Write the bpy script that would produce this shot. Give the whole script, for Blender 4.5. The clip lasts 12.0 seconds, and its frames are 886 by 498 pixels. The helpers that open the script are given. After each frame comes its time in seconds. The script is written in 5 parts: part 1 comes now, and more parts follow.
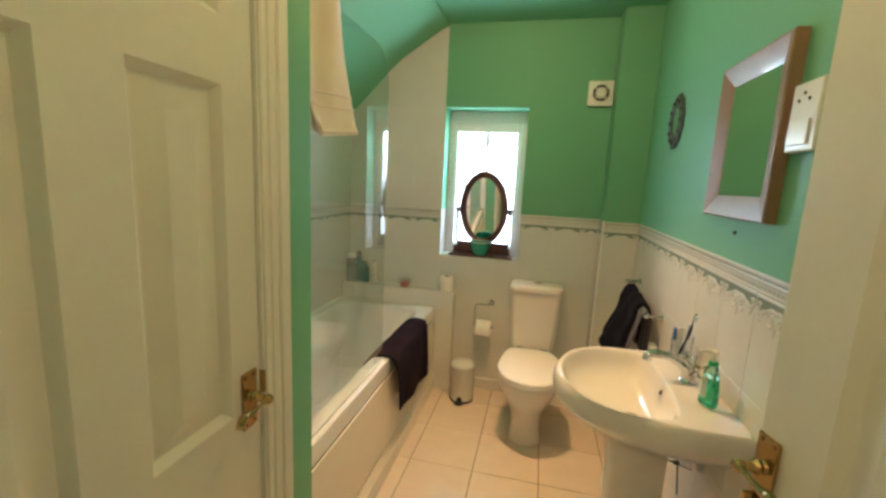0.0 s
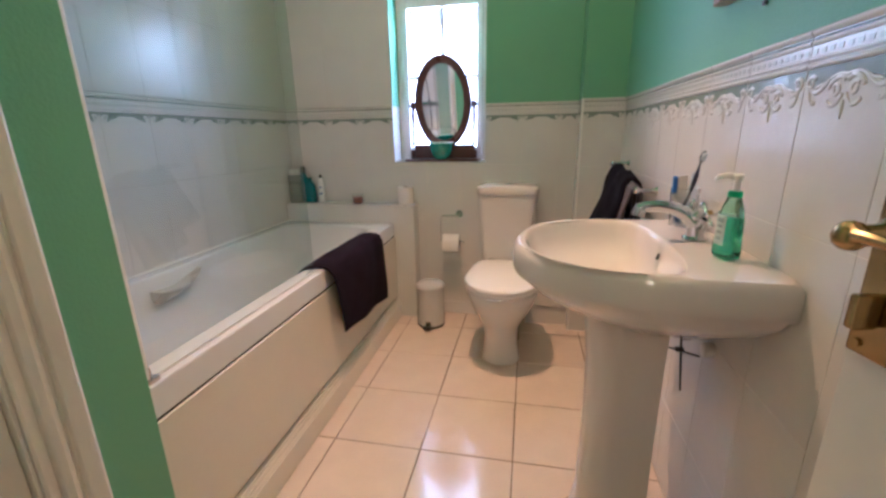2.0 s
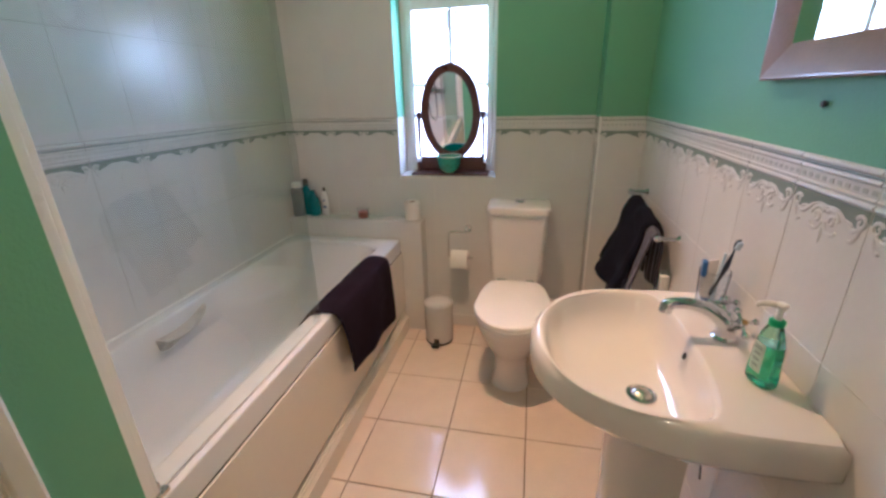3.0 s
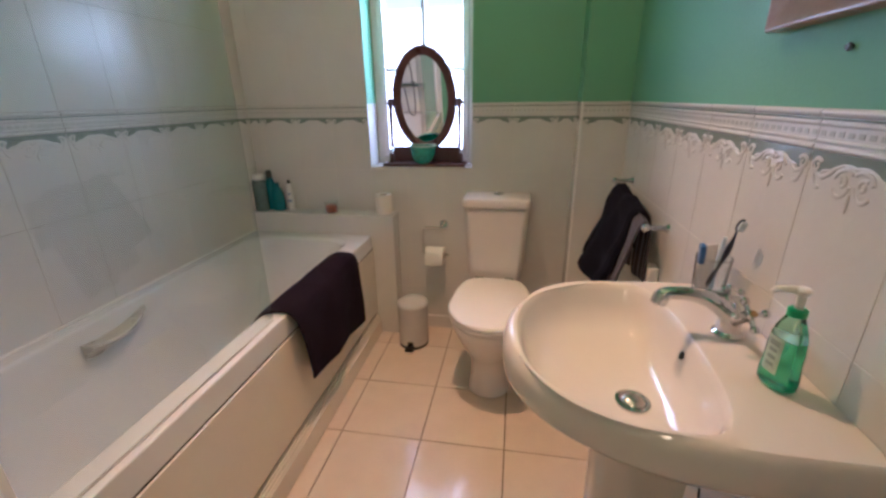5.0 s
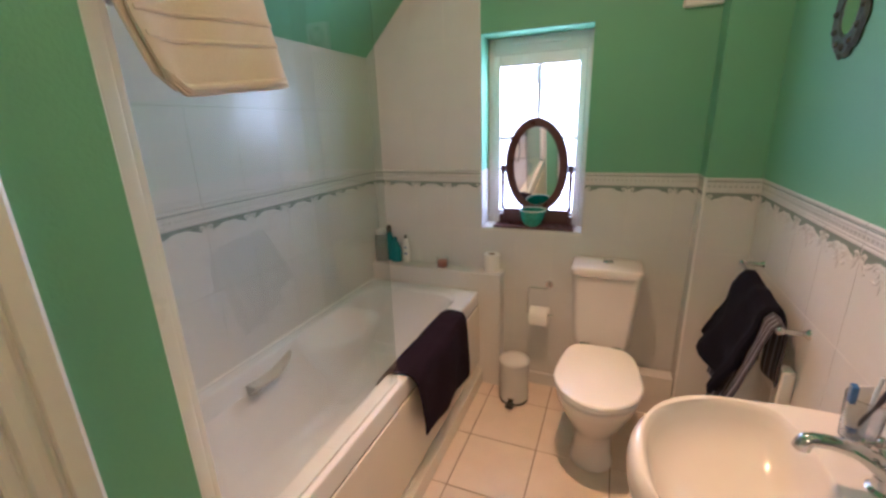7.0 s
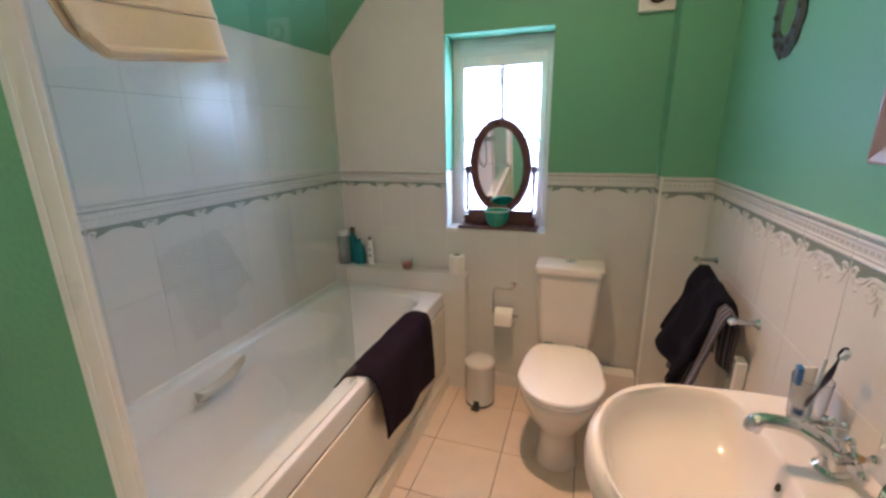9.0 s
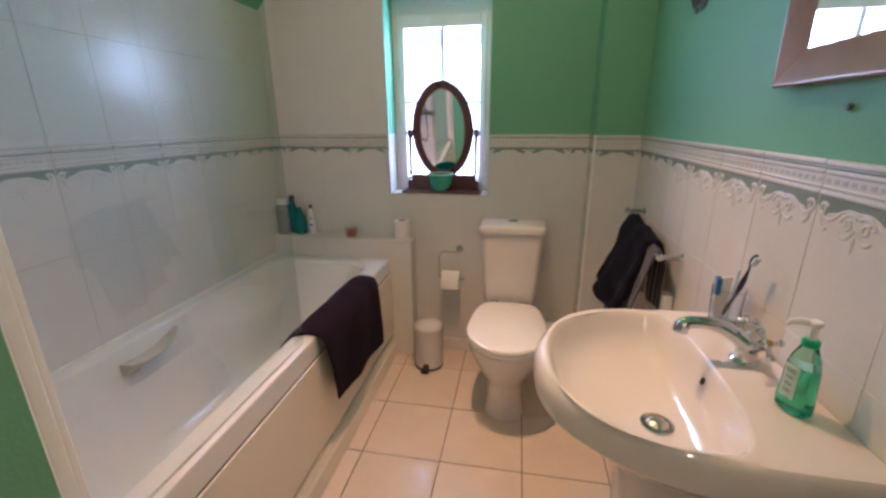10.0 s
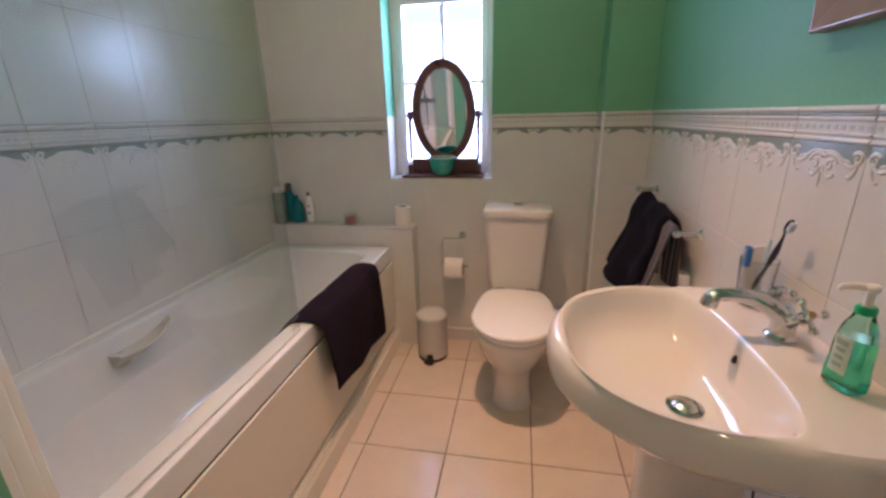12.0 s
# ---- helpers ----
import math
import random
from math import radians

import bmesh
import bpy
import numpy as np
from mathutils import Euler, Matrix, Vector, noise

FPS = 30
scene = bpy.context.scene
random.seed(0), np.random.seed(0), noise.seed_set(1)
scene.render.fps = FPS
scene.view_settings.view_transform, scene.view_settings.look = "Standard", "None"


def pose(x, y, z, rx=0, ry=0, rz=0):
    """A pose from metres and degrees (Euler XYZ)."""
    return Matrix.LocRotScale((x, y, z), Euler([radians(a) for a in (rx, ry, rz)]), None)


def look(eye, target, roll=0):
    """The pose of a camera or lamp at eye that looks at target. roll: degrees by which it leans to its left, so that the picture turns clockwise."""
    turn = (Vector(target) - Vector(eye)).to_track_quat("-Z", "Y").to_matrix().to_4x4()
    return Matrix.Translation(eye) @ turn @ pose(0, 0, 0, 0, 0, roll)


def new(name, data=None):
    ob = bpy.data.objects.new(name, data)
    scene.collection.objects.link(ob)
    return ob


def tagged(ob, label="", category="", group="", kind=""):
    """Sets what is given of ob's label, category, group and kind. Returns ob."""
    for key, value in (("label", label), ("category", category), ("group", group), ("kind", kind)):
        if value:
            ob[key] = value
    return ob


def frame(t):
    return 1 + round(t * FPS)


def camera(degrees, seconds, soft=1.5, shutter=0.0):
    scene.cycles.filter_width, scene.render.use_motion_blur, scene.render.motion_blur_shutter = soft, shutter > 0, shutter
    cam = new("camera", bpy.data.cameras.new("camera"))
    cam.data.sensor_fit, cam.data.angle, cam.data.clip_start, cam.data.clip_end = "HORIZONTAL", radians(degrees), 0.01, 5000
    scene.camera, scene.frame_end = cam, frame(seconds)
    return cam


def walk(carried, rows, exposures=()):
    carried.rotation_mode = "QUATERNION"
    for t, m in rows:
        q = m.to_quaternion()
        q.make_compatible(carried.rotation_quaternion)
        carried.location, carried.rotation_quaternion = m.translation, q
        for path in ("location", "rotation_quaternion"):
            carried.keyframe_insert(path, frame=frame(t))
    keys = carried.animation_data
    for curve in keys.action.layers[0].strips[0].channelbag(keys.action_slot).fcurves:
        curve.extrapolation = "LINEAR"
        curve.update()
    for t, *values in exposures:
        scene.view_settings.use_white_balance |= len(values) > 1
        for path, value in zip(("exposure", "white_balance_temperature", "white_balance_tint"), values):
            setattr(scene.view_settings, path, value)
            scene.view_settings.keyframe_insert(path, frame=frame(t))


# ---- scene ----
cam = camera(93.8, 12.0, soft=2.8)
PATH = [
    (0, (0.861, 0.014, 1.458), (0.423, 1.938, 1.13), 2.8),
    (0.2, (0.908, 0.129, 1.417), (0.483, 2.054, 1.085), 2.2),
    (0.5, (0.949, 0.28, 1.315), (0.535, 2.196, 0.917), 1.8),
    (0.9, (0.956, 0.305, 1.195), (0.454, 2.193, 0.765), 1.9),
    (1, (0.965, 0.301, 1.168), (0.473, 2.187, 0.717), 1.6),
    (1.5, (0.994, 0.309, 1.1), (0.621, 2.196, 0.553), 0.5),
    (2, (0.981, 0.378, 1.104), (0.596, 2.265, 0.567), -1.0),
    (2.5, (0.962, 0.443, 1.238), (0.559, 2.282, 0.563), -2.5),
    (3, (0.935, 0.523, 1.379), (0.537, 2.353, 0.676), -1.5),
    (5, (0.962, 0.659, 1.283), (0.636, 2.51, 0.599), -0.9),
    (5.5, (0.929, 0.66, 1.392), (0.562, 2.521, 0.76), -0.4),
    (6, (0.92, 0.66, 1.47), (0.465, 2.514, 0.872), -0.9),
    (6.5, (0.927, 0.636, 1.495), (0.312, 2.447, 0.91), -2.6),
    (6.8, (0.879, 0.61, 1.495), (0.191, 2.399, 0.923), -2.3),
    (7.2, (0.881, 0.585, 1.523), (0.118, 2.341, 0.944), -1.6),
    (9, (0.908, 0.619, 1.452), (0.296, 2.447, 0.92), -0.9),
    (9.5, (0.905, 0.588, 1.368), (0.538, 2.482, 0.842), 1.0),
    (10, (0.901, 0.585, 1.328), (0.558, 2.465, 0.737), -0.4),
    (10.5, (0.886, 0.639, 1.293), (0.521, 2.512, 0.693), -0.7),
    (11, (0.886, 0.656, 1.272), (0.547, 2.534, 0.675), -1.3),
    (11.5, (0.888, 0.65, 1.262), (0.546, 2.525, 0.658), -1.6),
    (12, (0.888, 0.644, 1.258), (0.534, 2.515, 0.647), -1.4),
]
EXPOSURES = [(0.0, 0.14, 5300, 0), (0.2, 0.08, 4780, 1), (0.5, 0.16, 4330, 13), (1.0, 0.08, 4450, 20), (2.0, 0.08, 4560, 22), (5.0, -0.24, 4720, 25), (6.5, -0.04, 4920, 26), (9.0, 0.0, 4690, 22), (10.5, -0.19, 4690, 27), (12.0, -0.20, 4720, 28)]
walk(cam, [(t, look(eye, target, roll)) for t, eye, target, roll in PATH], EXPOSURES)

# ---- the plan, in metres ----
XL, XR, YB = -0.476, 1.440, 2.800            # tiled side walls and back wall
BOX_X, BOX_Y = 1.238, 2.650                  # pipe boxing in the back corner
WX0, WX1, WZ0, WZ1 = 0.200, 0.745, 0.945, 1.938   # window opening
XC, YC = 0.325, 0.915                        # cupboard front and its corner
DADO, TW, TH = 1.262, 0.200, 0.333           # top of the border, wall tile
CEIL = 2.450
LEDGE_X, LEDGE_Y, LEDGE_Z = 0.338, 2.692, 0.702
RIM = 0.595

# ---- world and lights ----
world = bpy.data.worlds.new("sky")
scene.world = world
world.use_nodes = True
wn = world.node_tree.nodes
sky = wn.new("ShaderNodeTexSky")
sky.sky_type, sky.sun_disc, sky.sun_elevation, sky.sun_rotation = "NISHITA", False, radians(40), radians(200)
world.node_tree.links.new(sky.outputs[0], wn["Background"].inputs[0])
wn["Background"].inputs[1].default_value = 0.10


def lamp(name, kind, m, watts, colour, size=0.05, size_y=None):
    data = bpy.data.lights.new(name, kind)
    data.energy, data.color = watts, colour
    if kind == "AREA":
        data.shape, data.size, data.size_y = "RECTANGLE", size, size_y or size
    elif kind == "SUN":
        data.angle = size
    else:
        data.shadow_soft_size = size
    ob = new(name, data)
    ob.matrix_world = m
    return ob


LAMP_X, LAMP_Y = 0.66, 1.93          # ceiling light over the floor, and a small unseen fill lamp inside the door
FILL_X, FILL_Y = 1.00, 0.72
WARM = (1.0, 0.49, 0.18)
lamp("sun", "SUN", look((2, 5, 6), (0, 2, 0)), 0.8, (1.0, 0.96, 0.9), radians(10))
lamp("window_daylight", "AREA", look((0.472, 2.987, 1.41), (0.472, 0, 1.30)), 17.0, (0.97, 0.985, 0.985), 0.40, 0.80)
spot = lamp("ceiling_spot_light", "SPOT", look((LAMP_X, LAMP_Y, CEIL - 0.085), (0.70, 1.62, 0.0)), 128.0, WARM, 0.026)
spot.data.spot_size, spot.data.spot_blend = radians(82), 0.9
lamp("ceiling_bulb_light", "POINT", pose(LAMP_X, LAMP_Y, CEIL - 0.085), 9.5, (1.0, 0.52, 0.22), 0.026)
# unseen lamp, added to put warm light on the walls by the door
lamp("entry_fill_light", "POINT", pose(FILL_X, FILL_Y, CEIL - 0.085), 12.0, WARM, 0.026)
lamp("hall_light", "POINT", pose(0.95, -0.75, 2.04), 15.0, (1.0, 0.66, 0.30), 0.06)


# ---- materials ----
def mat(name, colour, rough=0.5, metal=0.0, vary=0.06, scale=6.0, fine=60.0, bump=0.0, bump_scale=40.0, coat=0.0, rand=0.0,
        rough_vary=0.1, spec=0.5, sheen=0.0, stain=None, stain_amount=0.0):
    m = bpy.data.materials.new(name)
    m.use_nodes = True
    nt = m.node_tree
    N, L = nt.nodes, nt.links
    b = N["Principled BSDF"]
    b.inputs["Metallic"].default_value = metal
    b.inputs["Coat Weight"].default_value = coat
    b.inputs["Coat Roughness"].default_value = 0.05
    b.inputs["Specular IOR Level"].default_value = spec
    b.inputs["Sheen Weight"].default_value = sheen
    tc = N.new("ShaderNodeTexCoord")
    n1, n2 = N.new("ShaderNodeTexNoise"), N.new("ShaderNodeTexNoise")
    geo = N.new("ShaderNodeNewGeometry")
    for n, sc in ((n1, scale), (n2, fine)):
        n.inputs["Scale"].default_value = sc
        n.inputs["Detail"].default_value = 4
        L.new(geo.outputs["Position"], n.inputs["Vector"])
    add = N.new("ShaderNodeMath")
    add.operation = "MULTIPLY_ADD"
    L.new(n2.outputs[0], add.inputs[0])
    add.inputs[1].default_value = 0.4
    L.new(n1.outputs[0], add.inputs[2])
    rng = N.new("ShaderNodeMapRange")
    rng.inputs[1].default_value, rng.inputs[2].default_value = 0.4, 1.0
    rng.inputs[3].default_value, rng.inputs[4].default_value = 1 - vary, 1 + vary
    L.new(add.outputs[0], rng.inputs[0])
    val = rng.outputs[0]
    if rand:
        oi = N.new("ShaderNodeObjectInfo")
        r2 = N.new("ShaderNodeMapRange")
        r2.inputs[3].default_value, r2.inputs[4].default_value = 1 - rand, 1 + rand
        L.new(oi.outputs["Random"], r2.inputs[0])
        mul = N.new("ShaderNodeMath")
        mul.operation = "MULTIPLY"
        L.new(val, mul.inputs[0])
        L.new(r2.outputs[0], mul.inputs[1])
        val = mul.outputs[0]
    mix = N.new("ShaderNodeVectorMath")
    mix.operation = "SCALE"
    mix.inputs[0].default_value = colour
    L.new(val, mix.inputs["Scale"])
    col = mix.outputs[0]
    if stain:
        n3 = N.new("ShaderNodeTexNoise")
        n3.inputs["Scale"].default_value = scale * 0.6
        n3.inputs["Detail"].default_value = 8
        L.new(geo.outputs["Position"], n3.inputs["Vector"])
        r3 = N.new("ShaderNodeMapRange")
        r3.inputs[1].default_value, r3.inputs[2].default_value = 0.52, 0.75
        r3.inputs[4].default_value = stain_amount
        L.new(n3.outputs[0], r3.inputs[0])
        mx = N.new("ShaderNodeMix")
        mx.data_type = "RGBA"
        L.new(r3.outputs[0], mx.inputs[0])
        L.new(col, mx.inputs[6])
        mx.inputs[7].default_value = (*stain, 1)
        col = mx.outputs[2]
    L.new(col, b.inputs["Base Color"])
    rr_ = N.new("ShaderNodeMapRange")
    rr_.inputs[1].default_value, rr_.inputs[2].default_value = 0.3, 0.7
    rr_.inputs[3].default_value, rr_.inputs[4].default_value = rough * (1 - rough_vary), rough * (1 + rough_vary)
    L.new(n1.outputs[0], rr_.inputs[0])
    L.new(rr_.outputs[0], b.inputs["Roughness"])
    if bump:
        n4 = N.new("ShaderNodeTexNoise")
        n4.inputs["Scale"].default_value = bump_scale
        n4.inputs["Detail"].default_value = 3
        L.new(geo.outputs["Position"], n4.inputs["Vector"])
        bp = N.new("ShaderNodeBump")
        bp.inputs["Strength"].default_value = 1.0
        bp.inputs["Distance"].default_value = bump
        L.new(n4.outputs[0], bp.inputs["Height"])
        L.new(bp.outputs[0], b.inputs["Normal"])
    return m


def glass(name, colour, rough=0.0, ior=1.45, bump=0.0, bump_scale=60.0):
    m = mat(name, colour, rough=max(rough, 0.001), vary=0.0, bump=bump, bump_scale=bump_scale)
    b = m.node_tree.nodes["Principled BSDF"]
    b.inputs["Transmission Weight"].default_value = 1.0
    b.inputs["IOR"].default_value = ior
    return m


def stripes(name, dark, light, period):
    m = mat(name, dark, rough=0.9, vary=0.15, fine=400, bump=0.0012, bump_scale=500, spec=0.15)
    N, L = m.node_tree.nodes, m.node_tree.links
    b = N["Principled BSDF"]
    old = b.inputs["Base Color"].links[0].from_socket
    tc, sep, w = N.new("ShaderNodeTexCoord"), N.new("ShaderNodeSeparateXYZ"), N.new("ShaderNodeMath")
    L.new(tc.outputs["UV"], sep.inputs[0])
    w.operation = "PINGPONG"
    w.inputs[1].default_value = period
    L.new(sep.outputs[1], w.inputs[0])
    r = N.new("ShaderNodeMapRange")
    r.inputs[1].default_value, r.inputs[2].default_value = period * 0.66, period * 0.82
    L.new(w.outputs[0], r.inputs[0])
    mx = N.new("ShaderNodeMix")
    mx.data_type = "RGBA"
    L.new(r.outputs[0], mx.inputs[0])
    L.new(old, mx.inputs[6])
    mx.inputs[7].default_value = (*light, 1)
    L.new(mx.outputs[2], b.inputs["Base Color"])
    return m


GREEN = (0.165, 0.41, 0.245)
M_green = mat("green_emulsion", GREEN, rough=0.6, vary=0.05, scale=3, fine=120, bump=0.0006, bump_scale=160, stain=(0.175, 0.43, 0.27), stain_amount=0.25)
M_tile = mat("white_glazed_tile", (0.68, 0.67, 0.645), rough=0.23, vary=0.03, bump=0.0012, bump_scale=11, coat=0.0, rand=0.02)
M_sage = mat("sage_glaze", (0.23, 0.28, 0.25), rough=0.2, vary=0.12, fine=200, coat=0.3)
M_bead = mat("grey_bead_glaze", (0.50, 0.51, 0.48), rough=0.25, vary=0.1)
M_grout = mat("pale_grout", (0.68, 0.66, 0.61), rough=0.9, vary=0.15, fine=250, bump=0.0005, bump_scale=300)
# the same grout, darkened to carry the joints' contrast with the tile glare
M_grout_bath = mat("bath_grout_glare_contrast", (0.36, 0.35, 0.31), rough=0.9, vary=0.3, fine=120, bump=0.0005, bump_scale=300)
M_floor = mat("cream_floor_tile", (0.66, 0.56, 0.45), rough=0.14, vary=0.05, scale=9, fine=90, bump=0.0006, bump_scale=14, coat=0.25, rand=0.03, stain=(0.66, 0.52, 0.38), stain_amount=0.3)
M_fgrout = mat("brown_floor_grout", (0.13, 0.085, 0.055), rough=0.95, vary=0.25, fine=200)
M_white = mat("white_paint", (0.78, 0.76, 0.71), rough=0.42, vary=0.03, fine=90, bump=0.0003, bump_scale=90, stain=(0.70, 0.66, 0.58), stain_amount=0.2)
M_door = mat("white_door_paint", (0.76, 0.74, 0.68), rough=0.40, vary=0.03, bump=0.00015, bump_scale=120, stain=(0.70, 0.66, 0.58), stain_amount=0.25)
M_ceil = mat("green_ceiling_paint", GREEN, rough=0.7, vary=0.05, bump=0.0006, bump_scale=140)
M_ceramic = mat("white_ceramic", (0.68, 0.65, 0.62), rough=0.09, vary=0.02, coat=0.5, rough_vary=0.2)
M_acrylic = mat("white_acrylic", (0.68, 0.70, 0.72), rough=0.06, vary=0.02, coat=0.4, rough_vary=0.25)
M_panel = mat("cream_bath_panel", (0.70, 0.66, 0.57), rough=0.17, vary=0.03, scale=3, bump=0.0003, bump_scale=60)
M_plastic = mat("white_plastic", (0.80, 0.79, 0.76), rough=0.30, vary=0.02)
M_seat = mat("white_seat_plastic", (0.82, 0.80, 0.77), rough=0.15, vary=0.02, coat=0.3)
M_upvc = mat("white_upvc", (0.82, 0.83, 0.84), rough=0.25, vary=0.02)
M_chrome = mat("chrome", (0.62, 0.62, 0.63), rough=0.10, metal=1.0, vary=0.04)
M_steel = mat("brushed_metal", (0.55, 0.54, 0.52), rough=0.25, metal=1.0, vary=0.1)
M_brass = mat("polished_brass", (0.43, 0.30, 0.13), rough=0.20, metal=1.0, vary=0.12, scale=25)
M_brass_dark = mat("aged_brass", (0.42, 0.30, 0.14), rough=0.3, metal=1.0, vary=0.15)
M_mirror = mat("mirror_silver", (0.86, 0.88, 0.88), rough=0.015, metal=1.0, vary=0.0)
M_mahog = mat("dark_mahogany", (0.10, 0.035, 0.030), rough=0.3, vary=0.3, scale=14, fine=120, coat=0.3)
M_pine = mat("honey_pine", (0.27, 0.165, 0.105), rough=0.35, vary=0.22, scale=10, fine=140, coat=0.2)
M_pewter = mat("dark_pewter", (0.09, 0.10, 0.09), rough=0.4, metal=0.6, vary=0.3, scale=40)
M_navy = mat("navy_terry", (0.008, 0.008, 0.014), rough=1.0, vary=0.3, fine=500, bump=0.002, bump_scale=420, spec=0.1)
M_plum = mat("dark_plum_terry", (0.014, 0.008, 0.014), rough=1.0, vary=0.3, fine=500, bump=0.002, bump_scale=420, spec=0.1)
M_cream = mat("cream_terry", (0.76, 0.64, 0.52), rough=0.95, vary=0.08, fine=400, bump=0.0015, bump_scale=450, sheen=0.3)
M_stripe = stripes("striped_terry", (0.060, 0.054, 0.064), (0.22, 0.22, 0.25), 0.072)
M_paper = mat("tissue_paper", (0.82, 0.79, 0.75), rough=0.9, vary=0.03, bump=0.0005, bump_scale=300)
M_card = mat("brown_card", (0.30, 0.20, 0.12), rough=0.9)
M_black = mat("black_plastic", (0.015, 0.015, 0.016), rough=0.4, vary=0.1)
# near-black that stands for the shade inside gaps and holes
M_dark = mat("dark_gap", (0.03, 0.025, 0.02), rough=0.9)
M_greenpot = mat("jade_glazed_pot", (0.03, 0.30, 0.22), rough=0.18, vary=0.35, scale=45, fine=150, bump=0.002, bump_scale=70, coat=0.4)
M_potrim = mat("white_pot_rim", (0.70, 0.78, 0.74), rough=0.3, vary=0.2, scale=60)
M_soap = glass("green_liquid_soap", (0.12, 0.64, 0.37), ior=1.35)
M_soapclear = glass("pale_green_plastic", (0.50, 0.86, 0.66), rough=0.05, ior=1.3)
M_softglass = glass("clear_glass", (0.96, 0.98, 0.97), ior=1.45)
M_cup = glass("hazy_plastic", (0.90, 0.93, 0.95), rough=0.22, ior=1.45)
M_screen = glass("shower_glass", (0.80, 0.88, 0.87), ior=1.55)
M_frost = glass("obscure_glass", (0.44, 0.45, 0.46), rough=0.35, ior=1.3, bump=0.002, bump_scale=70)
M_teal = mat("teal_bottle", (0.01, 0.16, 0.19), rough=0.22, vary=0.1)
M_grey_bottle = mat("smoky_bottle", (0.13, 0.18, 0.17), rough=0.2, vary=0.2, scale=30)
M_pink = mat("pink_wax", (0.62, 0.22, 0.17), rough=0.4, vary=0.1)
M_label = mat("pale_label", (0.48, 0.60, 0.52), rough=0.45, vary=0.1, scale=60)
M_labeldk = mat("grey_label_print", (0.26, 0.34, 0.30), rough=0.5)
M_greencap = mat("green_plastic", (0.02, 0.42, 0.16), rough=0.3)
M_blue = mat("blue_plastic", (0.03, 0.13, 0.38), rough=0.3)
M_navyp = mat("navy_plastic", (0.010, 0.012, 0.04), rough=0.3)
M_bristle = mat("pale_bristles", (0.55, 0.66, 0.74), rough=0.8, vary=0.2, fine=300)
M_carpet = mat("hall_carpet", (0.30, 0.24, 0.17), rough=1.0, vary=0.25, fine=300, bump=0.003, bump_scale=300)
M_hall = mat("hall_wall_paint", (0.66, 0.60, 0.48), rough=0.7, vary=0.05, bump=0.0006, bump_scale=140)
M_binpaint = mat("white_bin_enamel", (0.60, 0.59, 0.58), rough=0.22, vary=0.04, coat=0.2)
M_grip = mat("pale_grey_plastic", (0.47, 0.46, 0.41), rough=0.28, vary=0.06)
M_rubber = mat("grey_sealant", (0.50, 0.50, 0.48), rough=0.6, vary=0.15)


def glow(name, colour, strength):
    m = bpy.data.materials.new(name)
    m.use_nodes = True
    b = m.node_tree.nodes["Principled BSDF"]
    b.inputs["Base Color"].default_value = (*colour, 1)
    b.inputs["Emission Color"].default_value = (*colour, 1)
    b.inputs["Emission Strength"].default_value = strength
    return m


M_bulb = glow("warm_bulb", (1.0, 0.72, 0.42), 12.0)
M_sky = glow("bright_overcast", (0.90, 0.95, 1.0), 2.6)


# ---- mesh helpers ----
def part(name, bm, material, parent=None, label="", sharp=35):
    me = bpy.data.meshes.new(name)
    bmesh.ops.recalc_face_normals(bm, faces=bm.faces)
    bm.to_mesh(me)
    bm.free()
    me.shade_smooth()
    me.set_sharp_from_angle(angle=radians(sharp))
    for m in (material if isinstance(material, (list, tuple)) else [material]):
        me.materials.append(m)
    ob = new(name, me)
    if parent is not None:
        ob.parent = parent
        if parent.type == "EMPTY":
            ob.matrix_parent_inverse = Matrix.Translation(parent.location).inverted()
    if label:
        ob["label"] = label
    if sharp == 35 and "tile" not in name:
        wn_ = ob.modifiers.new("weighted_normals", "WEIGHTED_NORMAL")
        wn_.keep_sharp = True
    return ob


def thing(name, at, label, category, group="", kind=""):
    e = new(name)
    e.empty_display_size = 0.05
    e.location = at
    return tagged(e, label, category, group, kind)


def structure(name, bm, material, label, sharp=35):
    return tagged(part(name, bm, material, sharp=sharp), label, "", "", "structure")


def B():
    return bmesh.new()


def box(bm, x0, x1, y0, y1, z0, z1, bev=0.0, seg=2, mi=0):
    m = Matrix.LocRotScale(((x0 + x1) / 2, (y0 + y1) / 2, (z0 + z1) / 2), None, (abs(x1 - x0), abs(y1 - y0), abs(z1 - z0)))
    r = bmesh.ops.create_cube(bm, size=1.0, matrix=m)
    fs = {f for v in r["verts"] for f in v.link_faces}
    for f in fs:
        f.material_index = mi
    if bev:
        es = list({e for f in fs for e in f.edges})
        out = bmesh.ops.bevel(bm, geom=es, offset=bev, segments=seg, affect="EDGES", profile=0.5)
        for f in out["faces"]:
            f.material_index = mi
    return bm


def loft(bm, rings, cap0=True, cap1=True, closed=True, mi=0):
    vs = [[bm.verts.new(p) for p in r] for r in rings]
    n = len(vs[0])
    for a, b in zip(vs, vs[1:]):
        for i in range(n if closed else n - 1):
            k = (i + 1) % n
            bm.faces.new((a[i], a[k], b[k], b[i])).material_index = mi
    if cap0:
        bm.faces.new(list(reversed(vs[0]))).material_index = mi
    if cap1:
        bm.faces.new(vs[-1]).material_index = mi
    return bm


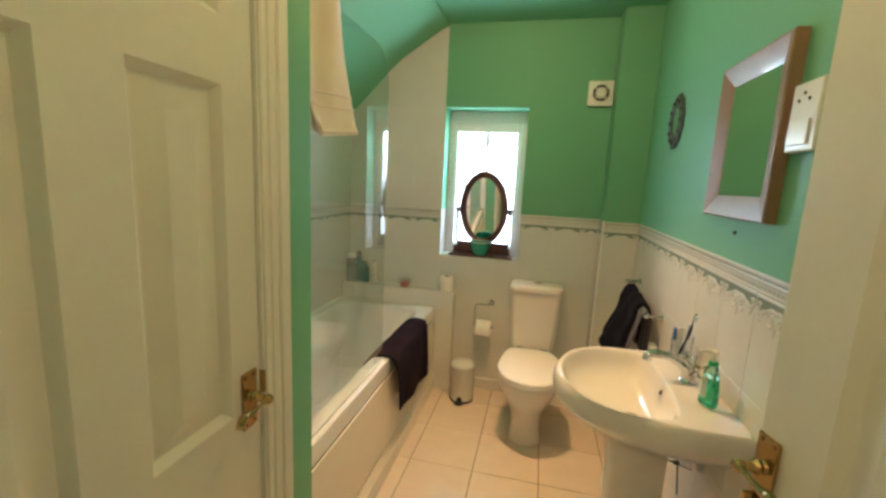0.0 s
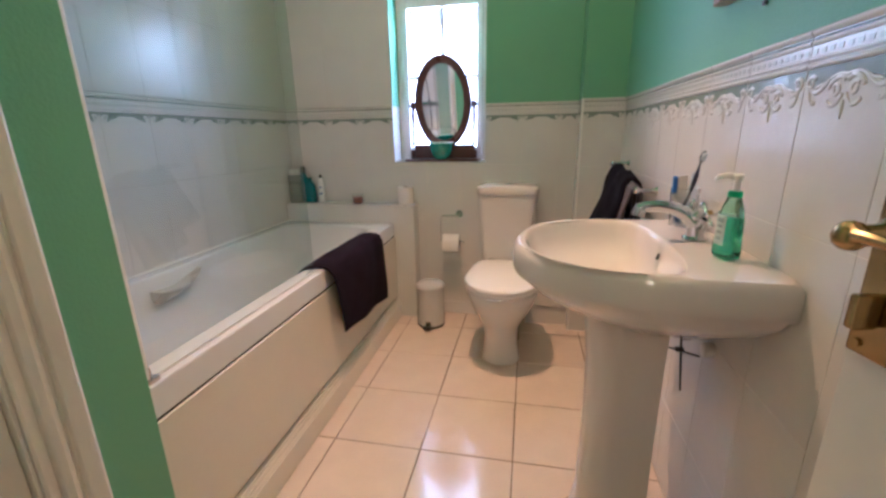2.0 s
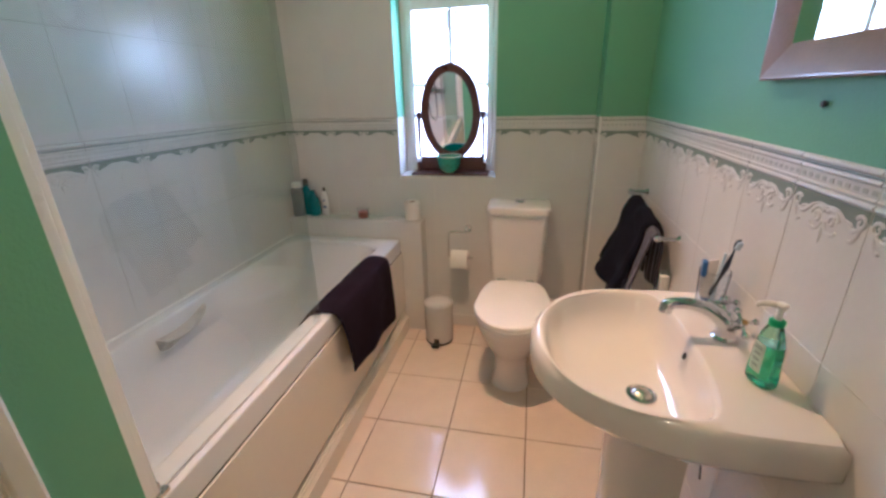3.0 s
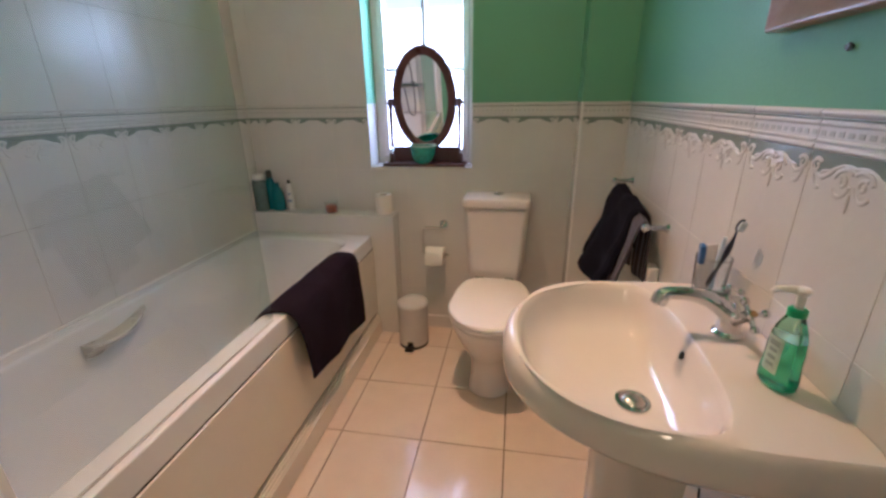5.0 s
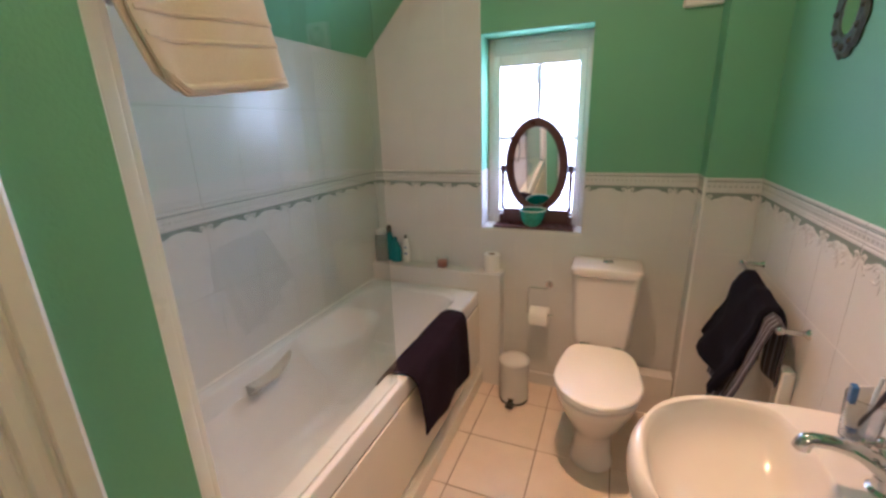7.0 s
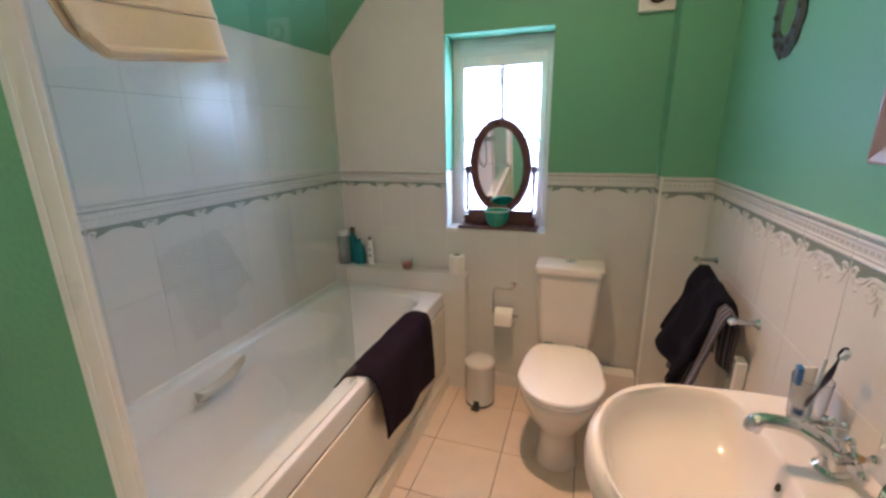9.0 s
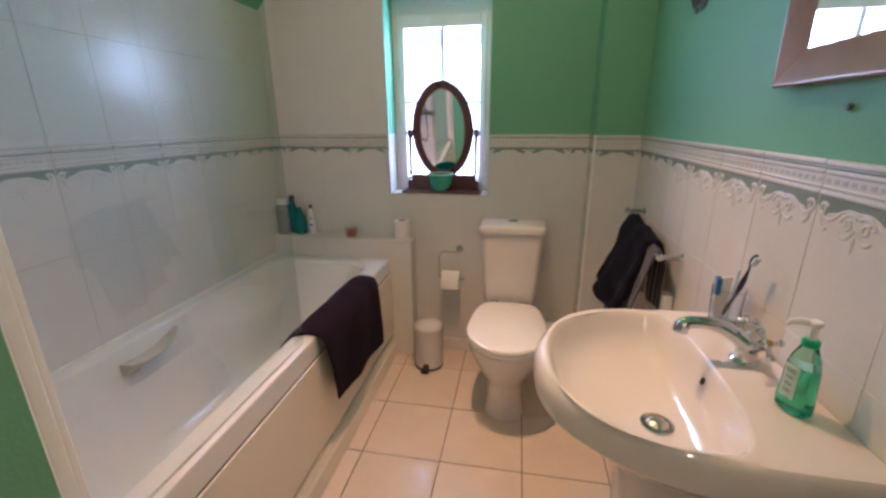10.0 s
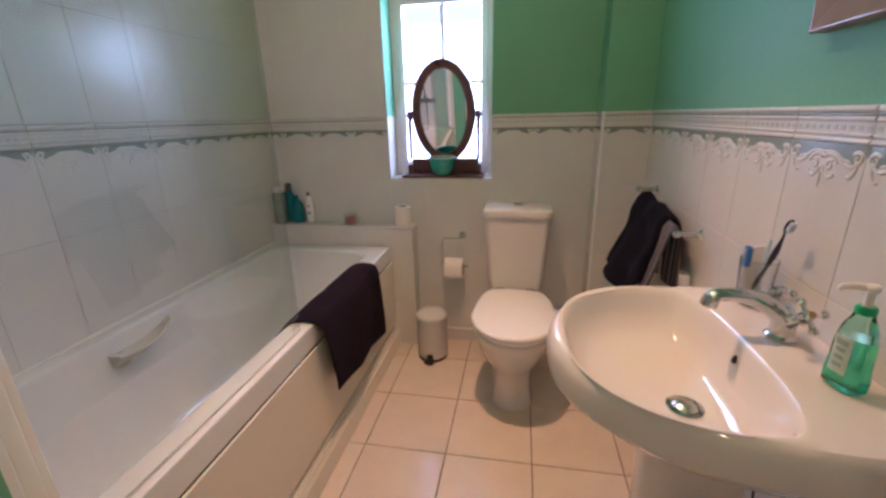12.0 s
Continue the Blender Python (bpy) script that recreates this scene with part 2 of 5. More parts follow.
def lathe(bm, profile, c, n=24, axis="z", cap=True, sx=1.0, sy=1.0, mi=0):
    rings = []
    for r, h in profile:
        ring = []
        for i in range(n):
            a = 2 * math.pi * i / n
            p, q = r * math.cos(a) * sx, r * math.sin(a) * sy
            v = {"z": (p, q, h), "x": (h, p, q), "y": (q, h, p)}[axis]
            ring.append(Vector(c) + Vector(v))
        rings.append(ring)
    return loft(bm, rings, cap, cap, mi=mi)


def tube(bm, pts, r, n=8, cap=True, flat=1.0, mi=0):
    pts = [Vector(p) for p in pts]
    rad = r if isinstance(r, (list, tuple)) else [r] * len(pts)
    rings, up = [], None
    for i, p in enumerate(pts):
        d = (pts[min(i + 1, len(pts) - 1)] - pts[max(i - 1, 0)]).normalized()
        if up is None:
            up = d.orthogonal().normalized()
        up = (up - d * up.dot(d)).normalized()
        side = d.cross(up)
        rings.append([p + (up * math.cos(a) + side * math.sin(a) * flat) * rad[i] for a in (2 * math.pi * k / n for k in range(n))])
    return loft(bm, rings, cap, cap, mi=mi)


def bez(p0, p1, p2, p3, n=12):
    p0, p1, p2, p3 = map(Vector, (p0, p1, p2, p3))
    return [(1 - t) ** 3 * p0 + 3 * (1 - t) ** 2 * t * p1 + 3 * (1 - t) * t * t * p2 + t ** 3 * p3 for t in (i / n for i in range(n + 1))]


def ball(bm, c, r, n=12, sz=1.0):
    k = max(6, n // 2)
    lathe(bm, [(r * math.sin(math.pi * (i + 0.02) / (k + 0.04)), -r * sz * math.cos(math.pi * (i + 0.02) / (k + 0.04))) for i in range(k + 1)], c, n)
    return bm


def rrect(x0, x1, y0, y1, r, z, n=7):
    pts = []
    for cx, cy, a0 in ((x1 - r, y1 - r, 0), (x0 + r, y1 - r, 90), (x0 + r, y0 + r, 180), (x1 - r, y0 + r, 270)):
        for i in range(n + 1):
            a = radians(a0 + 90 * i / n)
            pts.append(Vector((cx + r * math.cos(a), cy + r * math.sin(a), z)))
    return pts


def prism(bm, poly, thick, bev=0.0, mi=0):
    """A flat polygon (Vectors, in order) made into a slab: its front at the polygon, its back thick behind along minus the normal."""
    nrm = (poly[1] - poly[0]).cross(poly[2] - poly[0]).normalized()
    c = sum(poly, Vector()) / len(poly)
    inner = [p + (c - p).normalized() * bev for p in poly]
    rings = [[p - nrm * thick for p in poly], [p - nrm * bev * 0.7 for p in poly], inner] if bev else [[p - nrm * thick for p in poly], list(poly)]
    return loft(bm, rings, mi=mi)


def cloth(f, nu, nv, thick, fuzz=0.0):
    """A closed sheet from f(u, v), u and v from 0 to 1, with UV."""
    P = np.array([[f(i / nu, j / nv) for j in range(nv + 1)] for i in range(nu + 1)], dtype=float)
    du, dv = np.gradient(P, axis=0), np.gradient(P, axis=1)
    nr = np.cross(du, dv)
    nr /= np.linalg.norm(nr, axis=2, keepdims=True) + 1e-9
    if fuzz:
        for i in range(nu + 1):
            for j in range(nv + 1):
                P[i, j] += nr[i, j] * fuzz * noise.noise(Vector(P[i, j]) * 14)
    bm = bmesh.new()
    uv = bm.loops.layers.uv.new("UVMap")
    edge = np.ones((nu + 1, nv + 1))
    edge[0, :] = edge[-1, :] = edge[:, 0] = edge[:, -1] = 0.45
    A = [[bm.verts.new(P[i, j] + nr[i, j] * thick / 2 * edge[i, j]) for j in range(nv + 1)] for i in range(nu + 1)]
    C = [[bm.verts.new(P[i, j] - nr[i, j] * thick / 2 * edge[i, j]) for j in range(nv + 1)] for i in range(nu + 1)]

    def quad(vs, uvs):
        fc = bm.faces.new(vs)
        for lp, w in zip(fc.loops, uvs):
            lp[uv].uv = w
    for i in range(nu):
        for j in range(nv):
            w = [(i / nu, j / nv), ((i + 1) / nu, j / nv), ((i + 1) / nu, (j + 1) / nv), (i / nu, (j + 1) / nv)]
            quad((A[i][j], A[i + 1][j], A[i + 1][j + 1], A[i][j + 1]), w)
            quad((C[i][j + 1], C[i + 1][j + 1], C[i + 1][j], C[i][j]), w[::-1])
    for i in range(nu):
        for j in (0, nv):
            quad((A[i][j], C[i][j], C[i + 1][j], A[i + 1][j]), [(i / nu, j / nv)] * 4)
    for j in range(nv):
        for i in (0, nu):
            quad((A[i][j], A[i][j + 1], C[i][j + 1], C[i][j]), [(i / nu, j / nv)] * 4)
    return bm


# ---- structure ----
def slope_z(x):
    """Height of the sloping ceiling over the bath: steep, then eased into the flat ceiling."""
    pts = ((XL, 1.882), (-0.14, 2.225), (0.20, 2.445))
    if x <= pts[1][0]:
        (a, b), (c, d) = pts[0], pts[1]
    else:
        (a, b), (c, d) = pts[1], pts[2]
    return min(CEIL, b + (x - a) / (c - a) * (d - b))


floor = structure("floor", box(B(), -0.60, 1.60, -0.12, 2.98, -0.10, -0.006), M_fgrout, "brown grout bed under cream floor tiles")
hall_floor = structure("hall_floor", box(B(), -0.60, 1.90, -1.70, -0.12, -0.10, 0.0), M_carpet, "beige hall carpet beyond the doorway")

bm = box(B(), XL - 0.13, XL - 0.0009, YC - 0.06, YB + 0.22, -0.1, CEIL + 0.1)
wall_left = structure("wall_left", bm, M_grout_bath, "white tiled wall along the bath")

bm = B()
for b in ((XL - 0.01, WX0, -0.1, CEIL + 0.1), (WX1, XR + 0.13, -0.1, CEIL + 0.1), (WX0, WX1, -0.1, WZ0 - 0.009), (WX0, WX1, WZ1, CEIL + 0.1)):
    box(bm, b[0], b[1], YB + 0.0009, YB + 0.22, b[2], b[3])
wall_back = structure("wall_back", bm, M_grout, "back wall with a small window, tiled below and green above")

bm = box(B(), XR + 0.0009, XR + 0.13, -0.12, YB + 0.22, -0.1, CEIL + 0.1)
wall_right = structure("wall_right", bm, M_grout, "side wall, white tiles below green paint")

# painted upper faces stand on the same plane as the tiles' backs
part("paint", box(B(), XR - 0.001, XR + 0.001, -0.01, BOX_Y, DADO - 0.005, CEIL), M_green, wall_right, "green emulsion above the border")
bm = box(B(), WX1, BOX_X, YB - 0.001, YB + 0.001, DADO - 0.005, CEIL)
box(bm, WX0, WX1, YB - 0.001, YB + 0.001, WZ1, CEIL)
part("paint", bm, M_green, wall_back, "green emulsion above the border")

bm = box(B(), BOX_X + 0.0009, XR + 0.001, BOX_Y + 0.0009, YB + 0.001, -0.02, CEIL)
pipe_boxing = structure("pipe_boxing", bm, M_grout, "boxed-in pipe corner, tiled below and green above")
part("paint", box(B(), BOX_X - 0.001, XR - 0.0015, BOX_Y - 0.001, BOX_Y + 0.001, DADO - 0.005, CEIL), M_green, pipe_boxing)
part("paint", box(B(), BOX_X - 0.001, BOX_X + 0.001, BOX_Y + 0.0012, YB - 0.0015, DADO - 0.005, CEIL), M_green, pipe_boxing)
part("corner_bead", box(B(), BOX_X - 0.003, BOX_X + 0.007, BOX_Y - 0.003, BOX_Y + 0.007, 0.0, DADO - 0.001, 0.002), M_plastic, pipe_boxing, "white plastic tile trim")

# window reveals
bm = B()
box(bm, WX0 - 0.006, WX0 + 0.003, YB + 0.002, YB + 0.149, DADO, WZ1 - 0.0045)
box(bm, WX1 - 0.003, WX1 + 0.006, YB + 0.002, YB + 0.149, DADO, WZ1 - 0.0045)
box(bm, WX0, WX1, YB + 0.0025, YB + 0.149, WZ1 - 0.004, WZ1 + 0.004)
part("reveal", bm, M_green, wall_back, "green painted window reveal")
bm = B()
box(bm, WX0 - 0.006, WX0 + 0.003, YB, YB + 0.152, WZ0, DADO, 0.0015)
box(bm, WX1 - 0.003, WX1 + 0.006, YB, YB + 0.152, WZ0, DADO, 0.0015)
part("reveal_tile", bm, M_tile, wall_back, sharp=15)
sill = box(B(), WX0 + 0.0035, WX1 - 0.0035, YB, YB + 0.152, WZ0 - 0.008, WZ0, 0.002)
part("window_sill", sill, M_tile, wall_back, "white tiled window sill")

# ceiling: flat part and the slope, eased at the bend
ceiling = structure("ceiling", box(B(), 0.20, XR + 0.13, -0.12, YB + 0.17, CEIL, CEIL + 0.1), M_ceil, "flat green painted ceiling")
bm = B()
xs = [XL - 0.12 + (0.20 - XL + 0.12) * i / 22 for i in range(23)]


def eased(x):
    return sum(slope_z(max(x + d, XL - 0.12)) for d in (-0.06, -0.03, 0.0, 0.03, 0.06)) / 5 if x > XL + 0.08 else 1.882 + (x - XL) * 1.02


loft(bm, [[Vector((x, YC - 0.06, eased(x))), Vector((x, YB + 0.17, eased(x))), Vector((x, YB + 0.17, eased(x) + 0.12)), Vector((x, YC - 0.06, eased(x) + 0.12))] for x in xs])
structure("sloping_ceiling", bm, M_ceil, "green painted sloping ceiling over the bath", 50)

# cupboard block beside the bath: front wall with a door opening, end wall
DY0, DY1, DZ = 0.120, 0.722, 2.03
bm = B()
box(bm, XC - 0.10, XC, DY1 + 0.0046, YC, 0.0, CEIL)
box(bm, XC - 0.10, XC, DY0, DY1 + 0.0046, DZ, CEIL)
box(bm, XC - 0.10, XC, -0.02, DY0, 0.0, CEIL)
structure("wall_cupboard", bm, M_green, "green wall of the airing cupboard")
structure("wall_alcove_end", box(B(), XL - 0.12, XC - 0.10, YC - 0.10, YC, 0.0, CEIL), M_white, "white end wall of the bath alcove")
structure("cupboard_back", box(B(), -0.35, -0.30, -0.12, YC - 0.10, 0.0, CEIL), M_white, "inside back of the cupboard")

# wall with the doorway, hall beyond
bm = B()
box(bm, XC - 0.66, 0.60, -0.12, -0.02, 0.0, CEIL)
box(bm, 0.60, XR + 0.13, -0.12, -0.02, 2.06, CEIL)
box(bm, 1.405, XR + 0.009, -0.12, -0.02, 0.0, 2.06)
structure("wall_front", bm, M_green, "green wall round the doorway")
bm = B()
box(bm, 0.60, 0.632, -0.13, -0.01, 0.0, 2.03, 0.003)
box(bm, 1.378, 1.405, -0.13, -0.01, 0.0, 2.03, 0.003)
box(bm, 0.60, 1.405, -0.13, -0.01, 2.03, 2.06, 0.003)
box(bm, 0.55, 0.60, -0.02, -0.004, 0.0, 2.12, 0.004)
structure("trim", bm, M_white, "white painted door lining")
bm = B()
box(bm, -0.60, 1.90, -1.80, -1.70, 0.0, CEIL)
box(bm, -0.70, -0.60, -1.80, -0.12, 0.0, CEIL)
box(bm, 1.90, 2.00, -1.80, -0.12, 0.0, CEIL)
box(bm, 1.57, 1.90, -0.22, -0.12, 0.0, CEIL)
structure("wall_hall", bm, M_hall, "cream hall walls outside the bathroom")
structure("hall_ceiling", box(B(), -0.70, 2.00, -1.80, -0.12, CEIL, CEIL + 0.1), M_hall, "cream hall ceiling")

# boxed ledge at the end of the bath
bm = box(B(), XL, LEDGE_X - 0.0012, LEDGE_Y + 0.0012, YB - 0.001, 0.0, LEDGE_Z - 0.0125)
ledge = structure("ledge", bm, M_grout, "white tiled boxed ledge at the foot of the bath")
part("ledge_top", box(B(), XL, LEDGE_X + 0.003, LEDGE_Y - 0.003, YB - 0.001, LEDGE_Z - 0.012, LEDGE_Z, 0.003), M_tile, ledge)
part("ledge_side", box(B(), LEDGE_X - 0.001, LEDGE_X, LEDGE_Y, YB - 0.001, 0.0, LEDGE_Z - 0.0125), M_tile, ledge)
x = LEDGE_X - 0.0002
while x > XL + 0.01:
    x0 = max(XL, x - TW)
    part("ledge_tile", box(B(), x0 + 0.001, x - 0.001, LEDGE_Y, LEDGE_Y + 0.001, 0.264, 0.595, 0.0003), M_tile, ledge, sharp=15)
    part("ledge_tile", box(B(), x0 + 0.001, x - 0.001, LEDGE_Y, LEDGE_Y + 0.001, 0.597, LEDGE_Z - 0.013, 0.0003), M_tile, ledge, sharp=15)
    part("ledge_tile", box(B(), x0 + 0.001, x - 0.001, LEDGE_Y, LEDGE_Y + 0.001, 0.0, 0.262, 0.0003), M_tile, ledge, sharp=15)
    x -= TW

# low skirting behind the toilet and a low pipe box
structure("baseboard", box(B(), LEDGE_X + 0.001, BOX_X - 0.001, YB - 0.016, YB - 0.0005, 0.0, 0.075, 0.003), M_tile, "low white tiled skirting")
bm = box(B(), 1.00, BOX_X - 0.001, 2.70, YB - 0.0165, 0.12, 0.235, 0.004)
box(bm, 1.00, BOX_X - 0.003, 2.712, YB - 0.0165, 0.0, 0.12)
structure("low_pipe_box", bm, M_white, "low white boxed pipe behind the toilet")

# ---- window ----
def build_window():
    w = thing("window_1", (0.472, YB + 0.13, WZ0), "white casement window with obscure glass and glazing bars", "window", kind="structure")
    y0, y1 = YB + 0.150, YB + 0.212
    bm = B()
    box(bm, WX0, WX0 + 0.036, y0, y1, WZ0, WZ1, 0.004)
    box(bm, WX1 - 0.036, WX1, y0, y1, WZ0, WZ1, 0.004)
    box(bm, WX0 + 0.036, WX1 - 0.036, y0, y1, WZ1 - 0.085, WZ1, 0.004)
    box(bm, WX0 + 0.036, WX1 - 0.036, y0, y1, WZ0, WZ0 + 0.036, 0.004)
    part("window_frame", bm, M_upvc, w)
    sx0, sx1, sz0, sz1 = WX0 + 0.037, WX1 - 0.037, WZ0 + 0.037, WZ1 - 0.087
    bm = B()
    s0, s1 = y0 - 0.014, y1 - 0.02
    box(bm, sx0, sx0 + 0.033, s0, s1, sz0, sz1, 0.006)
    box(bm, sx1 - 0.033, sx1, s0, s1, sz0, sz1, 0.006)
    box(bm, sx0 + 0.0332, sx1 - 0.0332, s0, s1, sz1 - 0.06, sz1, 0.006)
    box(bm, sx0 + 0.0332, sx1 - 0.0332, s0, s1, sz0, sz0 + 0.04, 0.006)
    sash = part("sash", bm, M_upvc, w)
    gx0, gx1, gz0, gz1 = sx0 + 0.033, sx1 - 0.033, sz0 + 0.04, sz1 - 0.06
    cx, cz = (gx0 + gx1) / 2 + 0.004, 1.425
    part("glazing_bar", box(B(), cx - 0.011, cx + 0.011, s0 + 0.008, s1 - 0.004, gz0, gz1, 0.002), M_upvc, sash)
    part("glazing_bar", box(B(), gx0, cx - 0.0112, s0 + 0.008, s1 - 0.004, cz - 0.009, cz + 0.009, 0.002), M_upvc, sash)
    part("glazing_bar", box(B(), cx + 0.0112, gx1, s0 + 0.008, s1 - 0.004, cz - 0.009, cz + 0.009, 0.002), M_upvc, sash)
    for a, b in ((gx0, cx - 0.009), (cx + 0.009, gx1)):
        for c, d in ((gz0, cz - 0.008), (cz + 0.008, gz1)):
            p = part("pane", box(B(), a, b, s1 - 0.016, s1 - 0.010, c, d), M_frost, sash, "frosted obscure glass")
            p.visible_shadow = False
    bm = box(B(), 0.33, 0.62, y0 - 0.012, y0 - 0.001, WZ1 - 0.045, WZ1 - 0.02, 0.003)
    part("trickle_vent", bm, M_upvc, w)
    bm = box(B(), sx1 - 0.028, sx1 - 0.010, s0 - 0.008, s0 - 0.0005, 1.36, 1.43, 0.003)
    tube(bm, bez((sx1 - 0.028, s0 - 0.01, 1.415), (sx1 - 0.028, s0 - 0.03, 1.415), (sx1 - 0.04, s0 - 0.03, 1.418), (sx1 - 0.075, s0 - 0.028, 1.425)), 0.006, 8)
    part("window_handle", bm, M_plastic, sash, "white window catch")
    return w


build_window()
bd = structure("backdrop", box(B(), -3, 4, 4.6, 4.62, -1.5, 4.5), M_sky, "plain bright overcast sky outside the window")


# ---- doors ----
def panel_door(bm, w, h, t, rails=((0.20, 0.80), (1.0, 1.61), (1.715, 1.90)), cols=2, stile=0.115, mid=0.12):
    """A moulded door leaf: width along +x from 0, thickness along y from 0 (front) to t, panels sunk into both faces."""
    pw = (w - 2 * stile - (cols - 1) * mid) / cols
    xs = [0.0]
    for c in range(cols):
        xs += [stile + c * (pw + mid), stile + c * (pw + mid) + pw]
    xs.append(w)
    zs = [0.0]
    for a, b in rails:
        zs += [a, b]
    zs.append(h)
    for i in range(len(xs) - 1):
        for j in range(len(zs) - 1):
            x0, x1, z0, z1 = xs[i], xs[i + 1], zs[j], zs[j + 1]
            if i % 2 and j % 2:
                rings = []
                for ins, dep in ((0, 0), (0.004, 0.003), (0.014, 0.0155), (0.022, 0.017), (0.058, 0.003), (0.061, 0.0015)):
                    rings.append([Vector((x0 + ins, dep, z0 + ins)), Vector((x1 - ins, dep, z0 + ins)), Vector((x1 - ins, dep, z1 - ins)), Vector((x0 + ins, dep, z1 - ins))])
                loft(bm, rings, False, True)
            else:
                bm.faces.new([bm.verts.new(p) for p in ((x0, 0, z0), (x1, 0, z0), (x1, 0, z1), (x0, 0, z1))])
    for q in (((0, t, 0), (w, t, 0), (w, t, h), (0, t, h)), ((0, 0, 0), (0, t, 0), (0, t, h), (0, 0, h)), ((w, 0, 0), (w, t, 0), (w, t, h), (w, 0, h)),
              ((0, 0, h), (w, 0, h), (w, t, h), (0, t, h)), ((0, 0, 0), (w, 0, 0), (w, t, 0), (0, t, 0))):
        bm.faces.new([bm.verts.new(p) for p in q])
    bmesh.ops.remove_doubles(bm, verts=bm.verts, dist=0.0005)
    return bm


def placed(bm, m):
    bmesh.ops.transform(bm, matrix=m, verts=bm.verts)
    return bm


def lever_set(parent, m, plate_h, plate_w, up, turn=False, way=-1):
    """A brass lever on a back plate, in a frame where x runs along the door, y points into it, z up, and the spindle is at the origin."""
    bm = box(B(), -plate_w / 2, plate_w / 2, -0.007, -0.0003, up - plate_h, up, 0.003)
    for sx in (-1, 1):
        for z in (up - 0.010, up - plate_h + 0.010):
            lathe(bm, [(0.0036, -0.009), (0.0036, -0.006)], (sx * (plate_w / 2 - 0.009), 0, z), 8, "y")
    plate = part("back_plate", placed(bm, m), M_brass, parent, "polished brass back plate")
    bm = B()
    lathe(bm, [(0.008, -0.044), (0.008, -0.026), (0.013, -0.018), (0.010, -0.012), (0.012, -0.0072)], (0, 0, 0), 14, "y")
    pts = bez((-way * 0.006, -0.047, 0.0), (way * 0.03, -0.052, 0.006), (way * 0.045, -0.050, -0.004), (way * 0.065, -0.048, -0.001), 14)
    pts += bez(pts[-1], (way * 0.074, -0.048, 0.001), (way * 0.082, -0.050, -0.002), (way * 0.088, -0.054, -0.008), 5)[1:]
    tube(bm, pts, [0.0068 - 0.0028 * math.sin(min(1, i / 12) * math.pi) + (0.002 if i > 14 else 0) for i in range(len(pts))], 10)
    ball(bm, (0, -0.046, 0), 0.011, 12)
    part("lever", placed(bm, m), M_brass, plate)
    if turn:
        bm = B()
        lathe(bm, [(0.012, -0.012), (0.013, -0.0072)], (0, 0, up - plate_h + 0.042), 16, "y")
        box(bm, -0.0045, 0.0045, -0.032, -0.012, up - plate_h + 0.028, up - plate_h + 0.056, 0.003)
        part("thumb_turn", placed(bm, m), M_brass, plate)


# airing cupboard door: its leaf runs along y, its face looks to +x
m_cup = Matrix.Translation((XC - 0.004, 0.0, 0.008)) @ Matrix(((0, -1, 0, 0), (1, 0, 0, 0), (0, 0, 1, 0), (0, 0, 0, 1)))
cup = thing("door_1", (XC - 0.02, 0.35, 0.0), "closed white moulded panel door of the airing cupboard", "door", kind="structure")
m_leaf = m_cup @ Matrix.Translation((DY0 + 0.003, 0, 0))
part("leaf", placed(panel_door(B(), DY1 - DY0 - 0.006, 2.015, 0.036, ((0.20, 0.79), (0.978, 1.592), (1.70, 1.89)), 2, 0.077, 0.100), m_leaf), M_door, cup)
lever_set(cup, m_cup @ Matrix.Translation((0.683, 0, 1.012 - 0.008)), 0.120, 0.042, 0.052, way=-1)
part("latch_plate", box(B(), XC - 0.012, XC + 0.0065, DY1 - 0.0022, DY1 + 0.0043, 1.00, 1.05, 0.001), M_brass_dark, cup, "dark worn latch keep")


def moulding(bm, edge_y, sign, z0, z1):
    """An architrave along z on the cupboard wall: steps and a round, thickest away from the door."""
    prof = [(0.0, 0.008), (0.003, 0.011), (0.013, 0.011), (0.015, 0.006), (0.018, 0.006), (0.021, 0.013), (0.030, 0.017), (0.038, 0.015), (0.044, 0.008), (0.047, 0.008), (0.049, 0.016), (0.058, 0.022), (0.068, 0.022), (0.073, 0.018), (0.074, 0.012), (0.076, 0.0)]
    rings = []
    for z in (z0, z1):
        rings.append([Vector((XC + 0.0005 + h, edge_y + sign * d, z)) for d, h in prof] + [Vector((XC + 0.0005, edge_y, z))])
    return loft(bm, rings)


structure("door_lining", box(B(), XC - 0.099, XC + 0.005, DY1 - 0.0004, DY1 + 0.0045, 0.0, DZ - 0.001, 0.001), M_white, "white painted cupboard door lining")
structure("architrave", moulding(B(), DY1 + 0.005, 1, 0.0, DZ + 0.075), M_white, "white moulded door architrave")

# bathroom door, opened into the room beside the tiled wall
HX, HY, SW = 1.392, 0.004, 0.755
ang = math.atan2(0.742 - HY, 1.246 - HX)
# local x runs from the hinge to the free edge; its front face looks into the doorway
bd_ = thing("door_2", (HX, HY, 0.0), "open white moulded panel door with brass furniture", "door", kind="structure")
m_face = Matrix.Translation((HX, HY, 0.008)) @ Matrix.Rotation(ang, 4, "Z")
mf = m_face @ Matrix.Diagonal((1, -1, 1, 1))
part("leaf", placed(panel_door(B(), SW, 2.015, 0.036), mf), M_door, bd_)
lever_set(bd_, mf @ Matrix.Translation((SW - 0.025, 0, 1.030 - 0.008)), 0.152, 0.044, 0.052, turn=True, way=-1)
for z in (0.25, 1.05, 1.78):
    part("hinge", placed(box(B(), -0.012, 0.004, 0.004, 0.016, z, z + 0.075, 0.002), mf), M_brass, bd_, "brass butt hinge")


